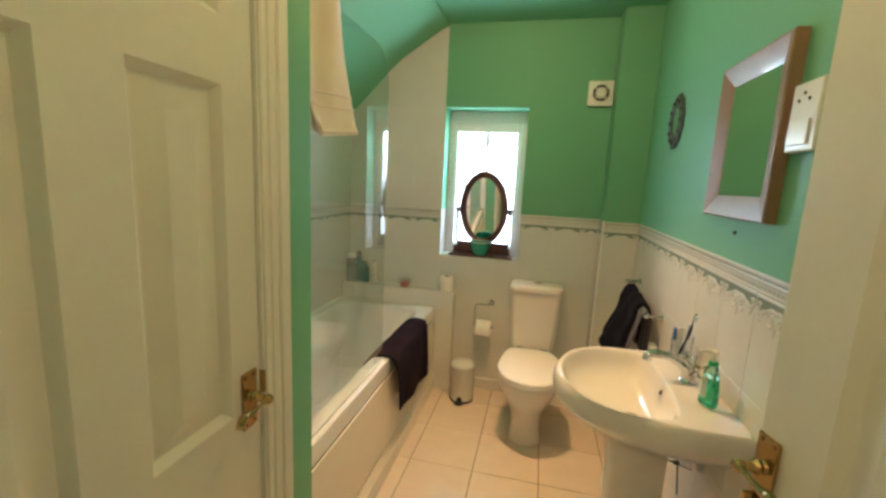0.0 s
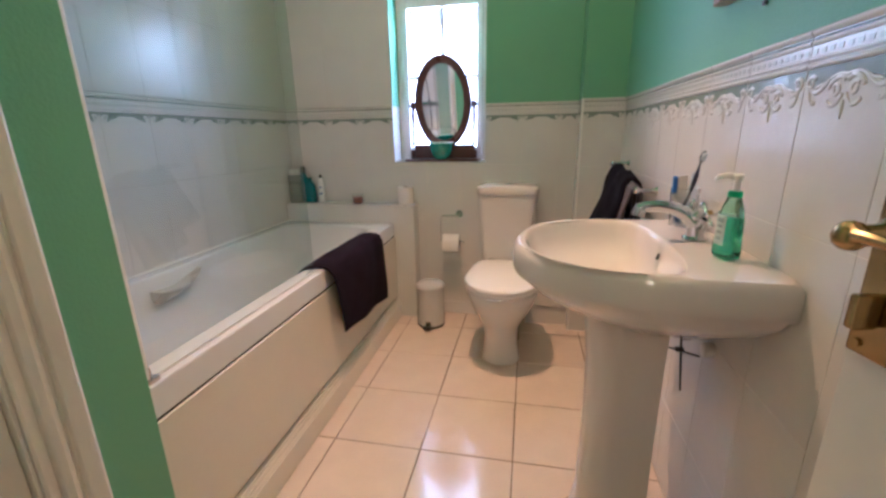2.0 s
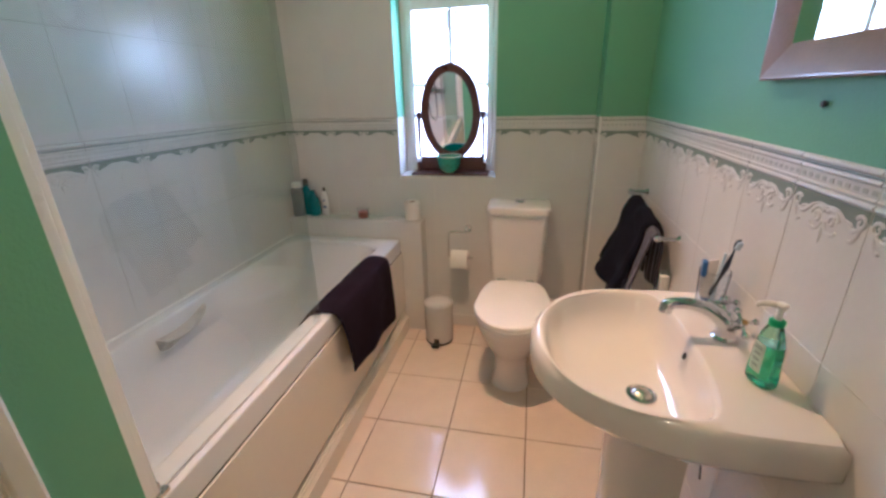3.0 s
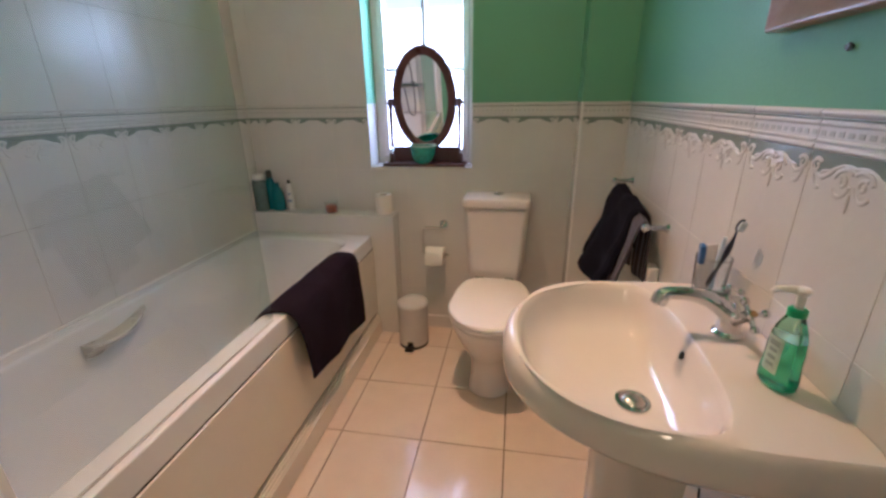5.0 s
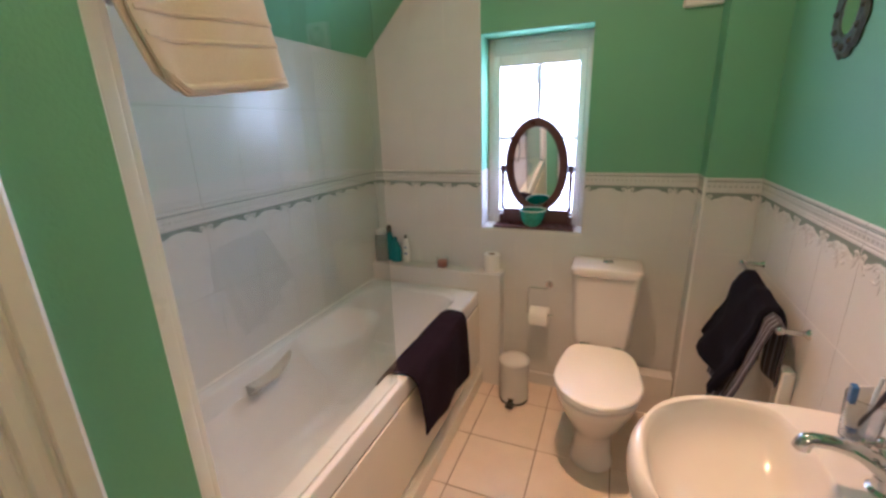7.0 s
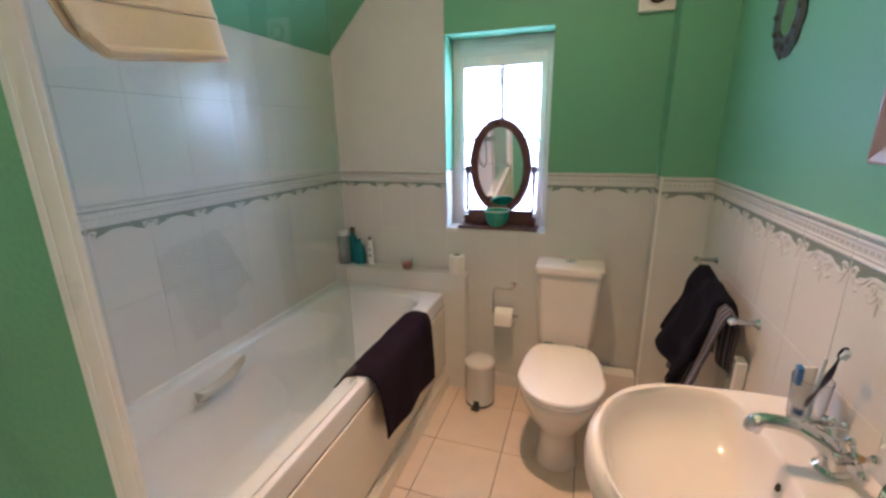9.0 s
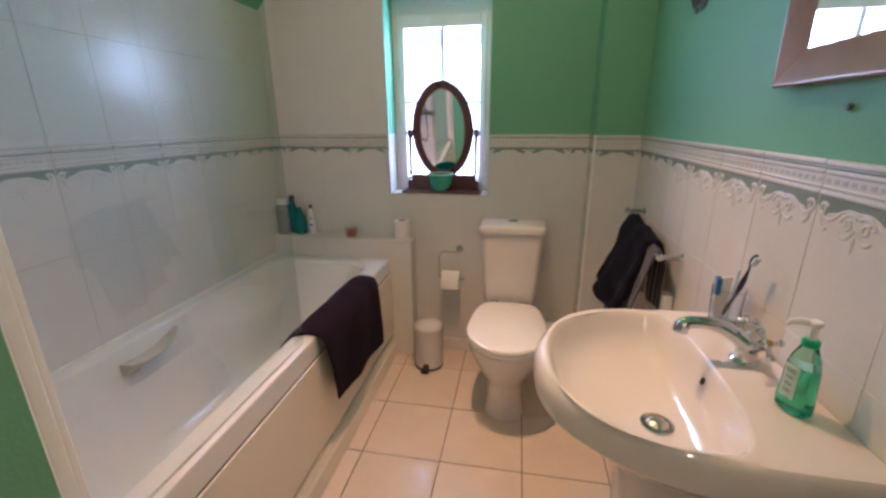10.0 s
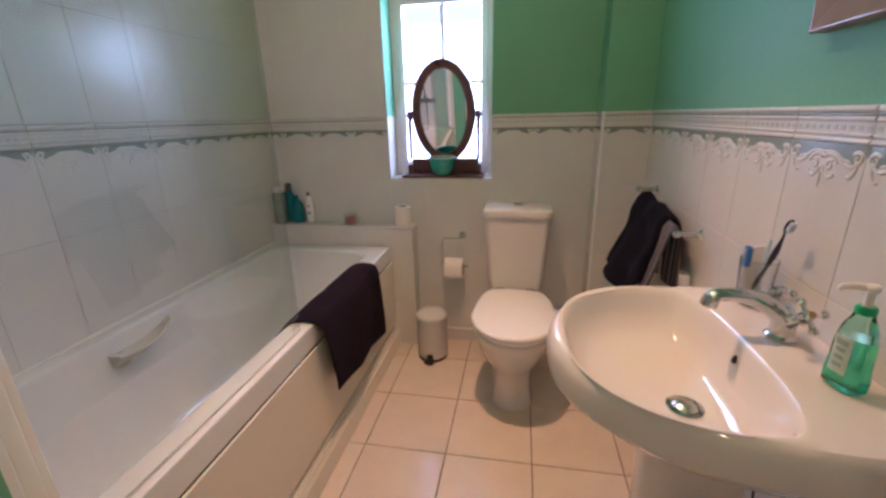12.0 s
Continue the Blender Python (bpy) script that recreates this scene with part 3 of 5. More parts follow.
# ---- bath and screen ----
def build_bath():
    b = thing("bath", (-0.13, 1.80, 0.0), "white acrylic bath with a cream side panel", "bath")
    bm = B()
    X0, X1, Y0, Y1 = XL + 0.001, 0.215, YC + 0.001, LEDGE_Y - 0.002
    rings = [rrect(X0, X1, Y0, Y1, 0.012, RIM - 0.076), rrect(X0, X1, Y0, Y1, 0.012, RIM - 0.006), rrect(X0 + 0.002, X1 - 0.003, Y0 + 0.002, Y1 - 0.002, 0.012, RIM - 0.0015),
             rrect(X0 + 0.006, X1 - 0.008, Y0 + 0.006, Y1 - 0.006, 0.012, RIM)]
    ix0, ix1, iy0, iy1 = -0.418, 0.128, Y0 + 0.075, 2.605
    for ins, z, r in ((-0.006, RIM, 0.10), (0.0, RIM - 0.003, 0.10), (0.006, RIM - 0.012, 0.11), (0.014, RIM - 0.06, 0.12), (0.03, RIM - 0.16, 0.13), (0.05, RIM - 0.28, 0.14), (0.075, RIM - 0.36, 0.14), (0.11, RIM - 0.395, 0.13), (0.16, RIM - 0.405, 0.10)):
        rings.append(rrect(ix0 + ins, ix1 - ins, iy0 + ins * 1.6, iy1 - ins * 2.2, r, z))
    loft(bm, rings, False, True)
    tub = part("tub", bm, M_acrylic, b)
    # panel with a lip and a stepped plinth
    part("panel", box(B(), 0.196, 0.221, Y0, Y1, 0.146, RIM - 0.0835, 0.003), M_panel, b, "cream plastic side panel")
    for x0_, x1_, z0_, z1_ in ((0.194, 0.206, 0.1225, 0.1455), (0.196, 0.220, 0.1105, 0.122), (0.196, 0.227, 0.099, 0.110), (0.196, 0.233, 0.090, 0.0985), (0.196, 0.238, 0.0, 0.0895)):
        part("plinth_strip", box(B(), x0_, x1_, Y0, Y1, z0_, z1_, 0.003), M_panel, b, "stepped cream plinth strip")
    # a dark strip paints the shade in the gap between rim and panel
    part("rim_gap_shade", box(B(), 0.190, 0.2145, Y0, Y1, RIM - 0.0830, RIM - 0.0765), M_dark, b, "dark strip for the shaded gap under the rim")
    # grip moulded into the wall side
    bm = B()
    rings = []
    for k in range(17):
        v = k / 16
        d = 0.008 + 0.054 * math.sin(math.pi * (0.22 + 0.78 * v)) ** 0.7
        y, zt = 1.598 + 0.25 * v, 0.544 + 0.022 * v - 0.017 * math.sin(math.pi * v)
        drop = 0.012 + 0.074 * (1 - v) ** 0.75 * min(1, 0.75 + 2.0 * v)
        rings.append([Vector((-0.412, y, zt)), Vector((-0.406 + d, y, zt + 0.002)), Vector((-0.402 + d, y, zt - 0.004)), Vector((-0.406 + d, y, zt - 0.010)), Vector((-0.408 + d * 0.35, y, zt - drop * 0.6)), Vector((-0.414, y, zt - drop))])
    loft(bm, rings)
    part("grip", bm, M_grip, b, "pale grey moulded hand grip")
    # waste and overflow at the near end
    bm = lathe(B(), [(0.034, 0.0), (0.034, 0.003), (0.026, 0.005), (0.02, 0.003)], (-0.145, 1.30, RIM - 0.4045), 20)
    part("waste", bm, M_chrome, b, "chrome waste")
    # sealant along the wall
    bm = box(B(), XL + 0.0005, XL + 0.009, Y0, Y1, RIM - 0.0005, RIM + 0.008, 0.003)
    part("sealant", bm, M_plastic, b, "white sealant bead")
    return b


build_bath()


def build_screen():
    s = thing("bath_screen", (0.19, 1.02, RIM), "clear glass bath screen with a white wall profile", "bath screen")
    x, y0, y1, zt = 0.190, 1.012, 1.758, 1.985
    part("wall_strip", box(B(), x - 0.022, x + 0.026, YC + 0.0005, y0 - 0.030, RIM + 0.0005, zt, 0.004), M_plastic, s, "white filler strip")
    part("wall_profile", box(B(), x - 0.016, x + 0.021, y0 - 0.0302, y0 - 0.004, RIM + 0.0005, zt, 0.005), M_plastic, s, "white aluminium wall profile")
    part("pivot_rail", box(B(), x - 0.012, x + 0.015, y0 - 0.0042, y0 + 0.010, RIM + 0.012, zt - 0.005, 0.003), M_plastic, s)
    # the glass has a rounded top outer corner
    r, pts = 0.14, [Vector((x + 0.003, y0 + 0.006, RIM + 0.006)), Vector((x + 0.003, y1, RIM + 0.006))]
    pts += [Vector((x + 0.003, y1 - r + r * math.cos(a), zt - 0.01 - r + r * math.sin(a))) for a in (radians(9 * i) for i in range(11))]
    pts.append(Vector((x + 0.003, y0 + 0.006, zt - 0.01)))
    g = part("glass", prism(B(), pts, 0.002), M_screen, s)
    g.visible_shadow = False
    part("seal", box(B(), x - 0.004, x + 0.004, y0 + 0.006, y1, RIM + 0.0005, RIM + 0.0056, 0.001), M_rubber, s, "grey rubber seal strip")
    bm = box(B(), x + 0.0035, x + 0.020, y0 - 0.004, y0 + 0.028, RIM + 0.0005, RIM + 0.012, 0.002)
    lathe(bm, [(0.004, 0.0), (0.004, 0.022), (0.002, 0.026)], (x + 0.011, y0 + 0.012, RIM + 0.01), 8)
    part("pivot", bm, M_steel, s, "small metal pivot foot")
    return s


build_screen()


def build_shower():
    y = YC + 0.0005
    t = thing("shower", (-0.13, y, 0.80), "chrome bar shower with a hose over the bath", "shower")
    bm = B()
    for sx in (-0.075, 0.075):
        lathe(bm, [(0.030, y), (0.028, y + 0.008), (0.014, y + 0.010), (0.014, y + 0.050)], (-0.13 + sx, 0, 0.86), 18, "y")
    lathe(bm, [(0.020, -0.275), (0.023, -0.270), (0.023, 0.010), (0.020, 0.015)], (0, y + 0.055, 0.86), 20, "x")
    part("bar_valve", bm, M_chrome, t)
    for sx, x in ((-1, -0.276), (1, 0.016)):
        part("knob", lathe(B(), [(0.024, 0.0), (0.026, sx * 0.004), (0.026, sx * 0.040), (0.022, sx * 0.044)], (x, y + 0.055, 0.86), 20, "x"), M_chrome, t)
    bm = tube(B(), [(-0.13, y + 0.045, 1.06), (-0.13, y + 0.045, 1.70)], 0.009, 12)
    for z in (1.09, 1.67):
        tube(bm, [(-0.13, y, z), (-0.13, y + 0.045, z)], [0.016, 0.011], 12)
    part("riser_rail", bm, M_chrome, t)
    bm = tube(B(), bez((-0.13, y + 0.07, 1.56), (-0.13, y + 0.09, 1.62), (-0.13, y + 0.11, 1.66), (-0.13, y + 0.14, 1.68)), 0.011, 12)
    lathe(bm, [(0.012, 0.03), (0.040, 0.012), (0.042, 0.0), (0.036, -0.004)], (-0.13, y + 0.155, 1.665), 20)
    part("handset", bm, M_chrome, t)
    part("hose", tube(B(), bez((-0.13, y + 0.07, 1.56), (-0.02, y + 0.10, 1.05), (0.02, y + 0.10, 0.40), (-0.10, y + 0.075, 0.62), 26) + [Vector((-0.13, y + 0.056, 0.842))], 0.007, 10), M_chrome, t)
    return t


build_shower()

# cream towel over the top of the screen
TY0, TY1, TZ = 1.022, 1.296, 1.995


def screen_towel(u, v):
    y = TY0 + (TY1 - TY0) * v
    L_in, L_out = 0.30, 0.395
    d = u * (L_in + L_out)
    bulge = 0.012 + 0.008 * math.sin(v * 9 + 1)
    if d < L_in - 0.03:
        x, z = 0.190 - bulge - 0.006, TZ - (L_in - d)
    elif d > L_in + 0.03:
        k = d - L_in
        x, z = 0.190 + bulge + 0.010 + 0.05 * (k / L_out) ** 1.5 + 0.006 * math.sin(v * 11 + k * 9), TZ - k
    else:
        a = (d - L_in + 0.03) / 0.06 * math.pi
        x, z = 0.190 + (bulge + 0.008) * -math.cos(a), TZ - 0.03 + 0.036 * math.sin(a)
    corner = max(0, u - 0.85) * max(0, 0.2 - v) * 0.9
    low = max(0.0, u - 0.45) / 0.55
    z += corner * 1.1 - 0.046 * (1 - v) * low - 0.012 * v * low
    return (x, y + corner * 0.9 - 0.006 * low + 0.006 * math.sin(u * 7), z)


t = thing("bath_towel", (0.20, 1.18, 1.60), "cream terry bath towel hung over the glass screen", "towel")
part("terry", cloth(screen_towel, 44, 22, 0.012, 0.003), M_cream, t)


def towel_band(u, v, u0, du):
    return screen_towel(u0 + du * u, 0.02 + 0.96 * v)


for u0 in (0.84, 0.89):
    bmb = cloth(lambda u, v: (lambda p: (p[0] + 0.0075, p[1], p[2]))(towel_band(u, v, u0, 0.009)), 2, 22, 0.0050)
    part("woven_band", bmb, M_cream, t, "flat woven border band")
# the towel is folded in two: its under layer shows past the edge
part("under_layer", cloth(lambda u, v: (lambda p: (p[0] - 0.013, p[1] - 0.010 + 0.006 * v, p[2] + 0.010))(screen_towel(0.50 + 0.50 * u, v)), 26, 20, 0.010, 0.003), M_cream, t)
part("hem", cloth(lambda u, v: (lambda p: (p[0] + 0.002, p[1], p[2]))(screen_towel(0.975 + 0.02 * u, 0.01 + 0.98 * v)), 3, 24, 0.017), M_cream, t, "thick stitched hem")


# dark bath mat over the rim
def mat_shape(u, v):
    d = u * 0.52
    y = 1.800 + 0.585 * v
    zi = RIM + 0.009
    skew = (1 - v)
    if d < 0.13:                                       # inside the tub
        x, z = 0.120 - 0.02 * (0.13 - d) / 0.13, zi - 0.012 - (0.13 - d) * 0.8 * (0.25 + 0.75 * v)
    elif d < 0.23:
        k = (d - 0.13) / 0.10
        x, z = 0.122 + 0.105 * k, zi + 0.004 * math.sin(k * math.pi) - 0.012 * (1 - k) ** 6
    else:
        k = d - 0.23
        x = 0.232 + 0.03 * min(1, k / 0.03) * 0.4 + 0.026 * math.sin(min(1, k / 0.29) * 1.6) * (0.4 + 0.6 * skew)
        z = zi - 0.004 - k * (0.98 if v < 0.5 else 0.98) + 0.0
    y += 0.05 * max(0, (0.20 - d) / 0.2) * -skew + 0.035 * skew * max(0, d - 0.24) / 0.28
    x += 0.007 * math.sin(v * 10 + d * 8) * max(0, min(1, (d - 0.22) / 0.1))
    z += -0.065 * v * max(0, min(1, (d - 0.24) / 0.28))
    return (x, y, z)


t = thing("bath_mat", (0.22, 2.1, RIM), "dark plum terry bath mat draped over the rim", "bath mat")
part("terry", cloth(mat_shape, 40, 30, 0.014, 0.004), M_plum, t)


# ---- toilet ----
def egg(cx, yc, hw, front, back, z, n=40, taper=0.0, e=2.0, eb=2.6):
    pts = []
    for i in range(n):
        a = 2 * math.pi * i / n
        c, s = math.cos(a), math.sin(a)
        k = e if s < 0 else eb
        px = math.copysign(abs(c) ** (2 / k), c) * hw
        py = math.copysign(abs(s) ** (2 / k), s) * (front if s < 0 else back)
        if s > 0:
            px *= 1 - taper * (py / back)
        pts.append(Vector((cx + px, yc + py, z)))
    return pts


def build_toilet():
    cx = 0.882
    t = thing("toilet", (cx, 2.45, 0.0), "white close-coupled ceramic toilet with its lid down", "toilet")
    bm = B()
    rings = []
    for z, hw, f, b in ((0.0, 0.092, 0.085, 0.33), (0.006, 0.094, 0.088, 0.33), (0.03, 0.090, 0.085, 0.33), (0.09, 0.080, 0.078, 0.33), (0.16, 0.083, 0.095, 0.33), (0.21, 0.098, 0.125, 0.33),
                        (0.26, 0.126, 0.160, 0.33), (0.31, 0.152, 0.184, 0.33), (0.345, 0.166, 0.198, 0.33), (0.36, 0.172, 0.204, 0.33), (0.385, 0.176, 0.208, 0.33), (0.395, 0.170, 0.203, 0.325)):
        rings.append(egg(cx, 2.29, hw, f, b, z, taper=0.10 if z > 0.2 else 0.0))
    loft(bm, rings)
    part("pan", bm, M_ceramic, t)
    bm = B()
    loft(bm, [egg(cx, 2.29, 0.178, 0.208, 0.285, 0.397, taper=0.14, eb=4.5), egg(cx, 2.29, 0.182, 0.212, 0.287, 0.402, taper=0.14, eb=4.5), egg(cx, 2.29, 0.180, 0.210, 0.285, 0.411, taper=0.14, eb=4.5)])
    part("seat", bm, M_seat, t, "white plastic seat ring")
    bm = B()
    loft(bm, [egg(cx, 2.29, 0.180, 0.208, 0.285, 0.4125, taper=0.14, eb=4.5), egg(cx, 2.29, 0.184, 0.212, 0.288, 0.416, taper=0.14, eb=4.5), egg(cx, 2.29, 0.184, 0.211, 0.288, 0.425, taper=0.14, eb=4.5),
              egg(cx, 2.29, 0.178, 0.205, 0.283, 0.431, taper=0.14, eb=4.5), egg(cx, 2.29, 0.150, 0.175, 0.25, 0.434, taper=0.14, eb=4.5), egg(cx, 2.29, 0.08, 0.09, 0.15, 0.436, taper=0.14, eb=4.5)])
    part("lid", bm, M_seat, t, "glossy white closed lid")
    for sx in (-0.075, 0.075):
        part("hinge", lathe(B(), [(0.012, -0.022), (0.013, 0.0), (0.012, 0.022)], (cx + sx, 2.588, 0.418), 12, "x"), M_chrome, t, "chrome seat hinge")
    bm = B()
    rings = []
    for z, hx, y0 in ((0.40, 0.125, 2.610), (0.43, 0.134, 2.604), (0.50, 0.140, 2.600), (0.65, 0.149, 2.596), (0.775, 0.156, 2.592), (0.785, 0.156, 2.592)):
        rings.append(rrect(cx - hx, cx + hx, y0, YB - 0.004, 0.03, z))
    loft(bm, rings)
    part("cistern", bm, M_ceramic, t)
    bm = B()
    loft(bm, [rrect(cx - 0.162, cx + 0.162, 2.584, YB - 0.003, 0.032, 0.786), rrect(cx - 0.165, cx + 0.165, 2.580, YB - 0.003, 0.034, 0.792), rrect(cx - 0.165, cx + 0.165, 2.580, YB - 0.003, 0.034, 0.815),
              rrect(cx - 0.160, cx + 0.160, 2.586, YB - 0.005, 0.034, 0.825), rrect(cx - 0.13, cx + 0.13, 2.615, YB - 0.03, 0.03, 0.830), rrect(cx - 0.05, cx + 0.05, 2.66, YB - 0.08, 0.02, 0.831)])
    lid = part("cistern_lid", bm, M_ceramic, t)
    bm = lathe(B(), [(0.026, 0.829), (0.026, 0.836), (0.022, 0.838), (0.0215, 0.835)], (cx + 0.004, 2.69, 0.0), 24, sy=0.72)
    box(bm, cx + 0.0025, cx + 0.0055, 2.672, 2.708, 0.8345, 0.8375)
    part("flush_button", bm, M_chrome, lid, "oval chrome dual flush button")
    return t


build_toilet()


# ---- basin ----
def basin_outer(a, grow=0.0):
    """Distance from the bowl's middle (1.20, 1.40) to the outline, at angle a."""
    lo, hi = 0.0, 0.8
    for _ in range(40):
        r = (lo + hi) / 2
        x, y = 1.20 + r * math.cos(a), 1.395 + r * math.sin(a)
        dy = abs(y - 1.395) / (0.278 + grow)
        if x < 1.35:
            inside = (abs(1.35 - x) / (0.396 + grow)) ** 2.25 + dy ** 2.25 < 1
        else:
            inside = dy < 1 and x < XR - 0.001
        lo, hi = (r, hi) if inside else (lo, r)
    return lo


def basin_inner(a, grow=0.0):
    lo, hi = 0.0, 0.6
    for _ in range(40):
        r = (lo + hi) / 2
        x, y = 1.20 + r * math.cos(a), 1.395 + r * math.sin(a)
        e = (abs(1.22 - x) / (0.238 + grow)) ** 2.3 + (abs(y - 1.395) / (0.243 + grow)) ** 2.3 if x < 1.22 else (abs(x - 1.22) / (0.082 + grow)) ** 3.5 + (abs(y - 1.395) / (0.243 + grow)) ** 2.3
        lo, hi = (r, hi) if e < 1 else (lo, r)
    return lo


def basin_ring(fn, z, grow=0.0, scale=1.0, toward=None, n=88):
    pts = []
    for i in range(n):
        a = 2 * math.pi * i / n
        r = fn(a, grow)
        x, y = 1.20 + r * math.cos(a), 1.395 + r * math.sin(a)
        if toward:
            x, y = toward[0] + (x - toward[0]) * scale, toward[1] + (y - toward[1]) * scale
        pts.append(Vector((min(x, XR - 0.001), y, z)))
    return pts


def build_basin():
    b = thing("wash_basin", (1.25, 1.395, 0.0), "white ceramic pedestal wash basin", "wash basin")
    bm = B()
    under = (1.30, 1.395)
    rings = [basin_ring(basin_outer, z, scale=k, toward=under) for z, k in ((0.655, 0.34), (0.68, 0.50), (0.715, 0.72), (0.746, 0.87), (0.766, 0.930), (0.779, 0.950), (0.7815, 0.955), (0.783, 0.990), (0.787, 0.998))]
    rings += [basin_ring(basin_outer, 0.796, 0.001), basin_ring(basin_outer, 0.812, 0.002), basin_ring(basin_outer, 0.830), basin_ring(basin_outer, 0.843, -0.004), basin_ring(basin_outer, 0.851, -0.012)]
    rings += [basin_ring(basin_inner, 0.8530, 0.009), basin_ring(basin_inner, 0.8520, 0.002), basin_ring(basin_inner, 0.8480, -0.002)]
    dr = (1.203, 1.355)
    for z, s in ((0.838, 0.982), (0.810, 0.945), (0.780, 0.87), (0.757, 0.74), (0.742, 0.54), (0.734, 0.33), (0.730, 0.12)):
        rings.append(basin_ring(basin_inner, z, -0.004, s, dr))
    loft(bm, rings)
    bowl = part("basin", bm, M_ceramic, b)
    # overflow and waste
    bm = lathe(B(), [(0.007, -0.004), (0.0075, 0.0)], (1.2935, 1.400, 0.812), 14, "x", sx=0.75, sy=1.15)
    placed(bm, Matrix.Translation((1.2985, 1.4, 0.812)) @ Matrix.Rotation(radians(20), 4, "Y") @ Matrix.Translation((-1.2985, -1.4, -0.812)))
    part("overflow", bm, M_dark, bowl, "dark overflow slot")
    bm = lathe(B(), [(0.032, 0.7305), (0.032, 0.735), (0.026, 0.7365), (0.023, 0.733)], (*dr, 0), 24)
    w = part("waste", bm, M_chrome, bowl, "chrome waste ring")
    bm = lathe(B(), [(0.0225, 0.7335), (0.0225, 0.7355), (0.016, 0.741), (0.006, 0.743)], (dr[0], dr[1], 0), 20)
    part("plug", bm, M_steel, w, "dull metal pop-up plug")
    # pedestal: an open-backed column
    bm = B()
    rings = []
    for z, hw, x0 in ((0.0, 0.098, 1.120), (0.012, 0.098, 1.120), (0.03, 0.088, 1.132), (0.12, 0.074, 1.146), (0.35, 0.067, 1.152), (0.55, 0.069, 1.148), (0.66, 0.077, 1.136), (0.70, 0.086, 1.126)):
        ring = []
        for i in range(19):
            a = math.pi * i / 18
            ring.append(Vector((1.235 - (1.235 - x0) * math.sin(a) ** 0.8 + (0.0), 1.395 - hw * math.copysign(abs(math.cos(a)) ** 0.75, math.cos(a)), z)))
        ring = [Vector((1.315, ring[0].y, z))] + ring + [Vector((1.315, ring[-1].y, z))]
        rings.append(ring)
    loft(bm, rings)
    part("pedestal", bm, M_ceramic, b)
    return b


build_basin()

# waste trap and pipes behind the pedestal
t = thing("basin_trap", (1.39, 1.40, 0.60), "grey metal basin trap with a white pipe", "pipe")
bm = lathe(B(), [(0.016, 0.60), (0.017, 0.665), (0.021, 0.668)], (1.385, 1.42, 0), 14)
tube(bm, [(1.385, 1.42, 0.615), (1.41, 1.42, 0.612), (1.4395, 1.42, 0.610)], 0.013, 12)
part("trap", bm, M_steel, t, "dull metal waste trap")
part("pipe", lathe(B(), [(0.014, 1.415), (0.018, 1.419), (0.018, 1.4385)], (0, 1.39, 0.585), 14, "x"), M_plastic, t, "white plastic waste pipe")
t = thing("isolating_valve", (1.368, 1.40, 0.57), "thin black cross-shaped isolating valve on a pipe", "valve")
part("stem", tube(B(), [(1.366, 1.40, 0.635), (1.384, 1.40, 0.462)], 0.0024, 6), M_black, t)
part("cross_bar", tube(B(), [(1.322, 1.40, 0.586), (1.414, 1.395, 0.564)], 0.0024, 6), M_black, t)
part("valve_body", box(B(), 1.358, 1.378, 1.394, 1.406, 0.572, 0.582, 0.002), M_black, t)


# ---- tap ----
def build_tap():
    t = thing("basin_tap", (1.372, 1.428, 0.853), "chrome mixer tap with cross heads", "tap")
    bm = lathe(B(), [(0.026, 0.8525), (0.027, 0.856), (0.021, 0.862), (0.019, 0.885), (0.021, 0.893), (0.014, 0.905), (0.010, 0.912), (0.006, 0.918)], (1.374, 1.428, 0), 20)
    body = part("body", bm, M_chrome, t)
    pts = bez((1.372, 1.428, 0.888), (1.345, 1.429, 0.925), (1.305, 1.431, 0.935), (1.262, 1.434, 0.928), 14) + bez((1.262, 1.434, 0.928), (1.252, 1.434, 0.926), (1.247, 1.434, 0.920), (1.246, 1.434, 0.906), 5)[1:]
    part("spout", tube(B(), pts, [0.0190 - 0.0060 * math.sin(min(1, i / 14) * 1.5) + (0.002 if i > 15 else 0) for i in range(len(pts))], 12), M_chrome, t)
    for sy in (-1, 1):
        bm = B()
        c0, c1 = Vector((1.376, 1.428, 0.876)), Vector((1.376, 1.424 + sy * 0.040, 0.914))
        tube(bm, [c0, c0.lerp(c1, 0.55), c1], [0.013, 0.009, 0.011], 12)
        d = (c1 - c0).normalized()
        s1 = d.cross(Vector((1, 0, 0.2))).normalized()
        s2 = d.cross(s1).normalized()
        c2 = c1 + d * 0.008
        for s in (s1, -s1, s2, -s2):
            tube(bm, [c2, c2 + s * 0.014, c2 + s * 0.024], [0.0055, 0.0042, 0.0050], 8)
            ball(bm, c2 + s * 0.026, 0.0078, 10)
        ball(bm, c2 + d * 0.004, 0.009, 10)
        h = part("cross_head", bm, M_chrome, t)
        bm = lathe(B(), [(0.0062, 0.0), (0.0062, 0.0012), (0.004, 0.002)], (0, 0, 0), 12)
        placed(bm, Matrix.Translation(c2 + d * 0.0125) @ d.to_track_quat("Z", "Y").to_matrix().to_4x4())
        part("indice", bm, M_brass, h, "gilt centre button")
    return t


build_tap()


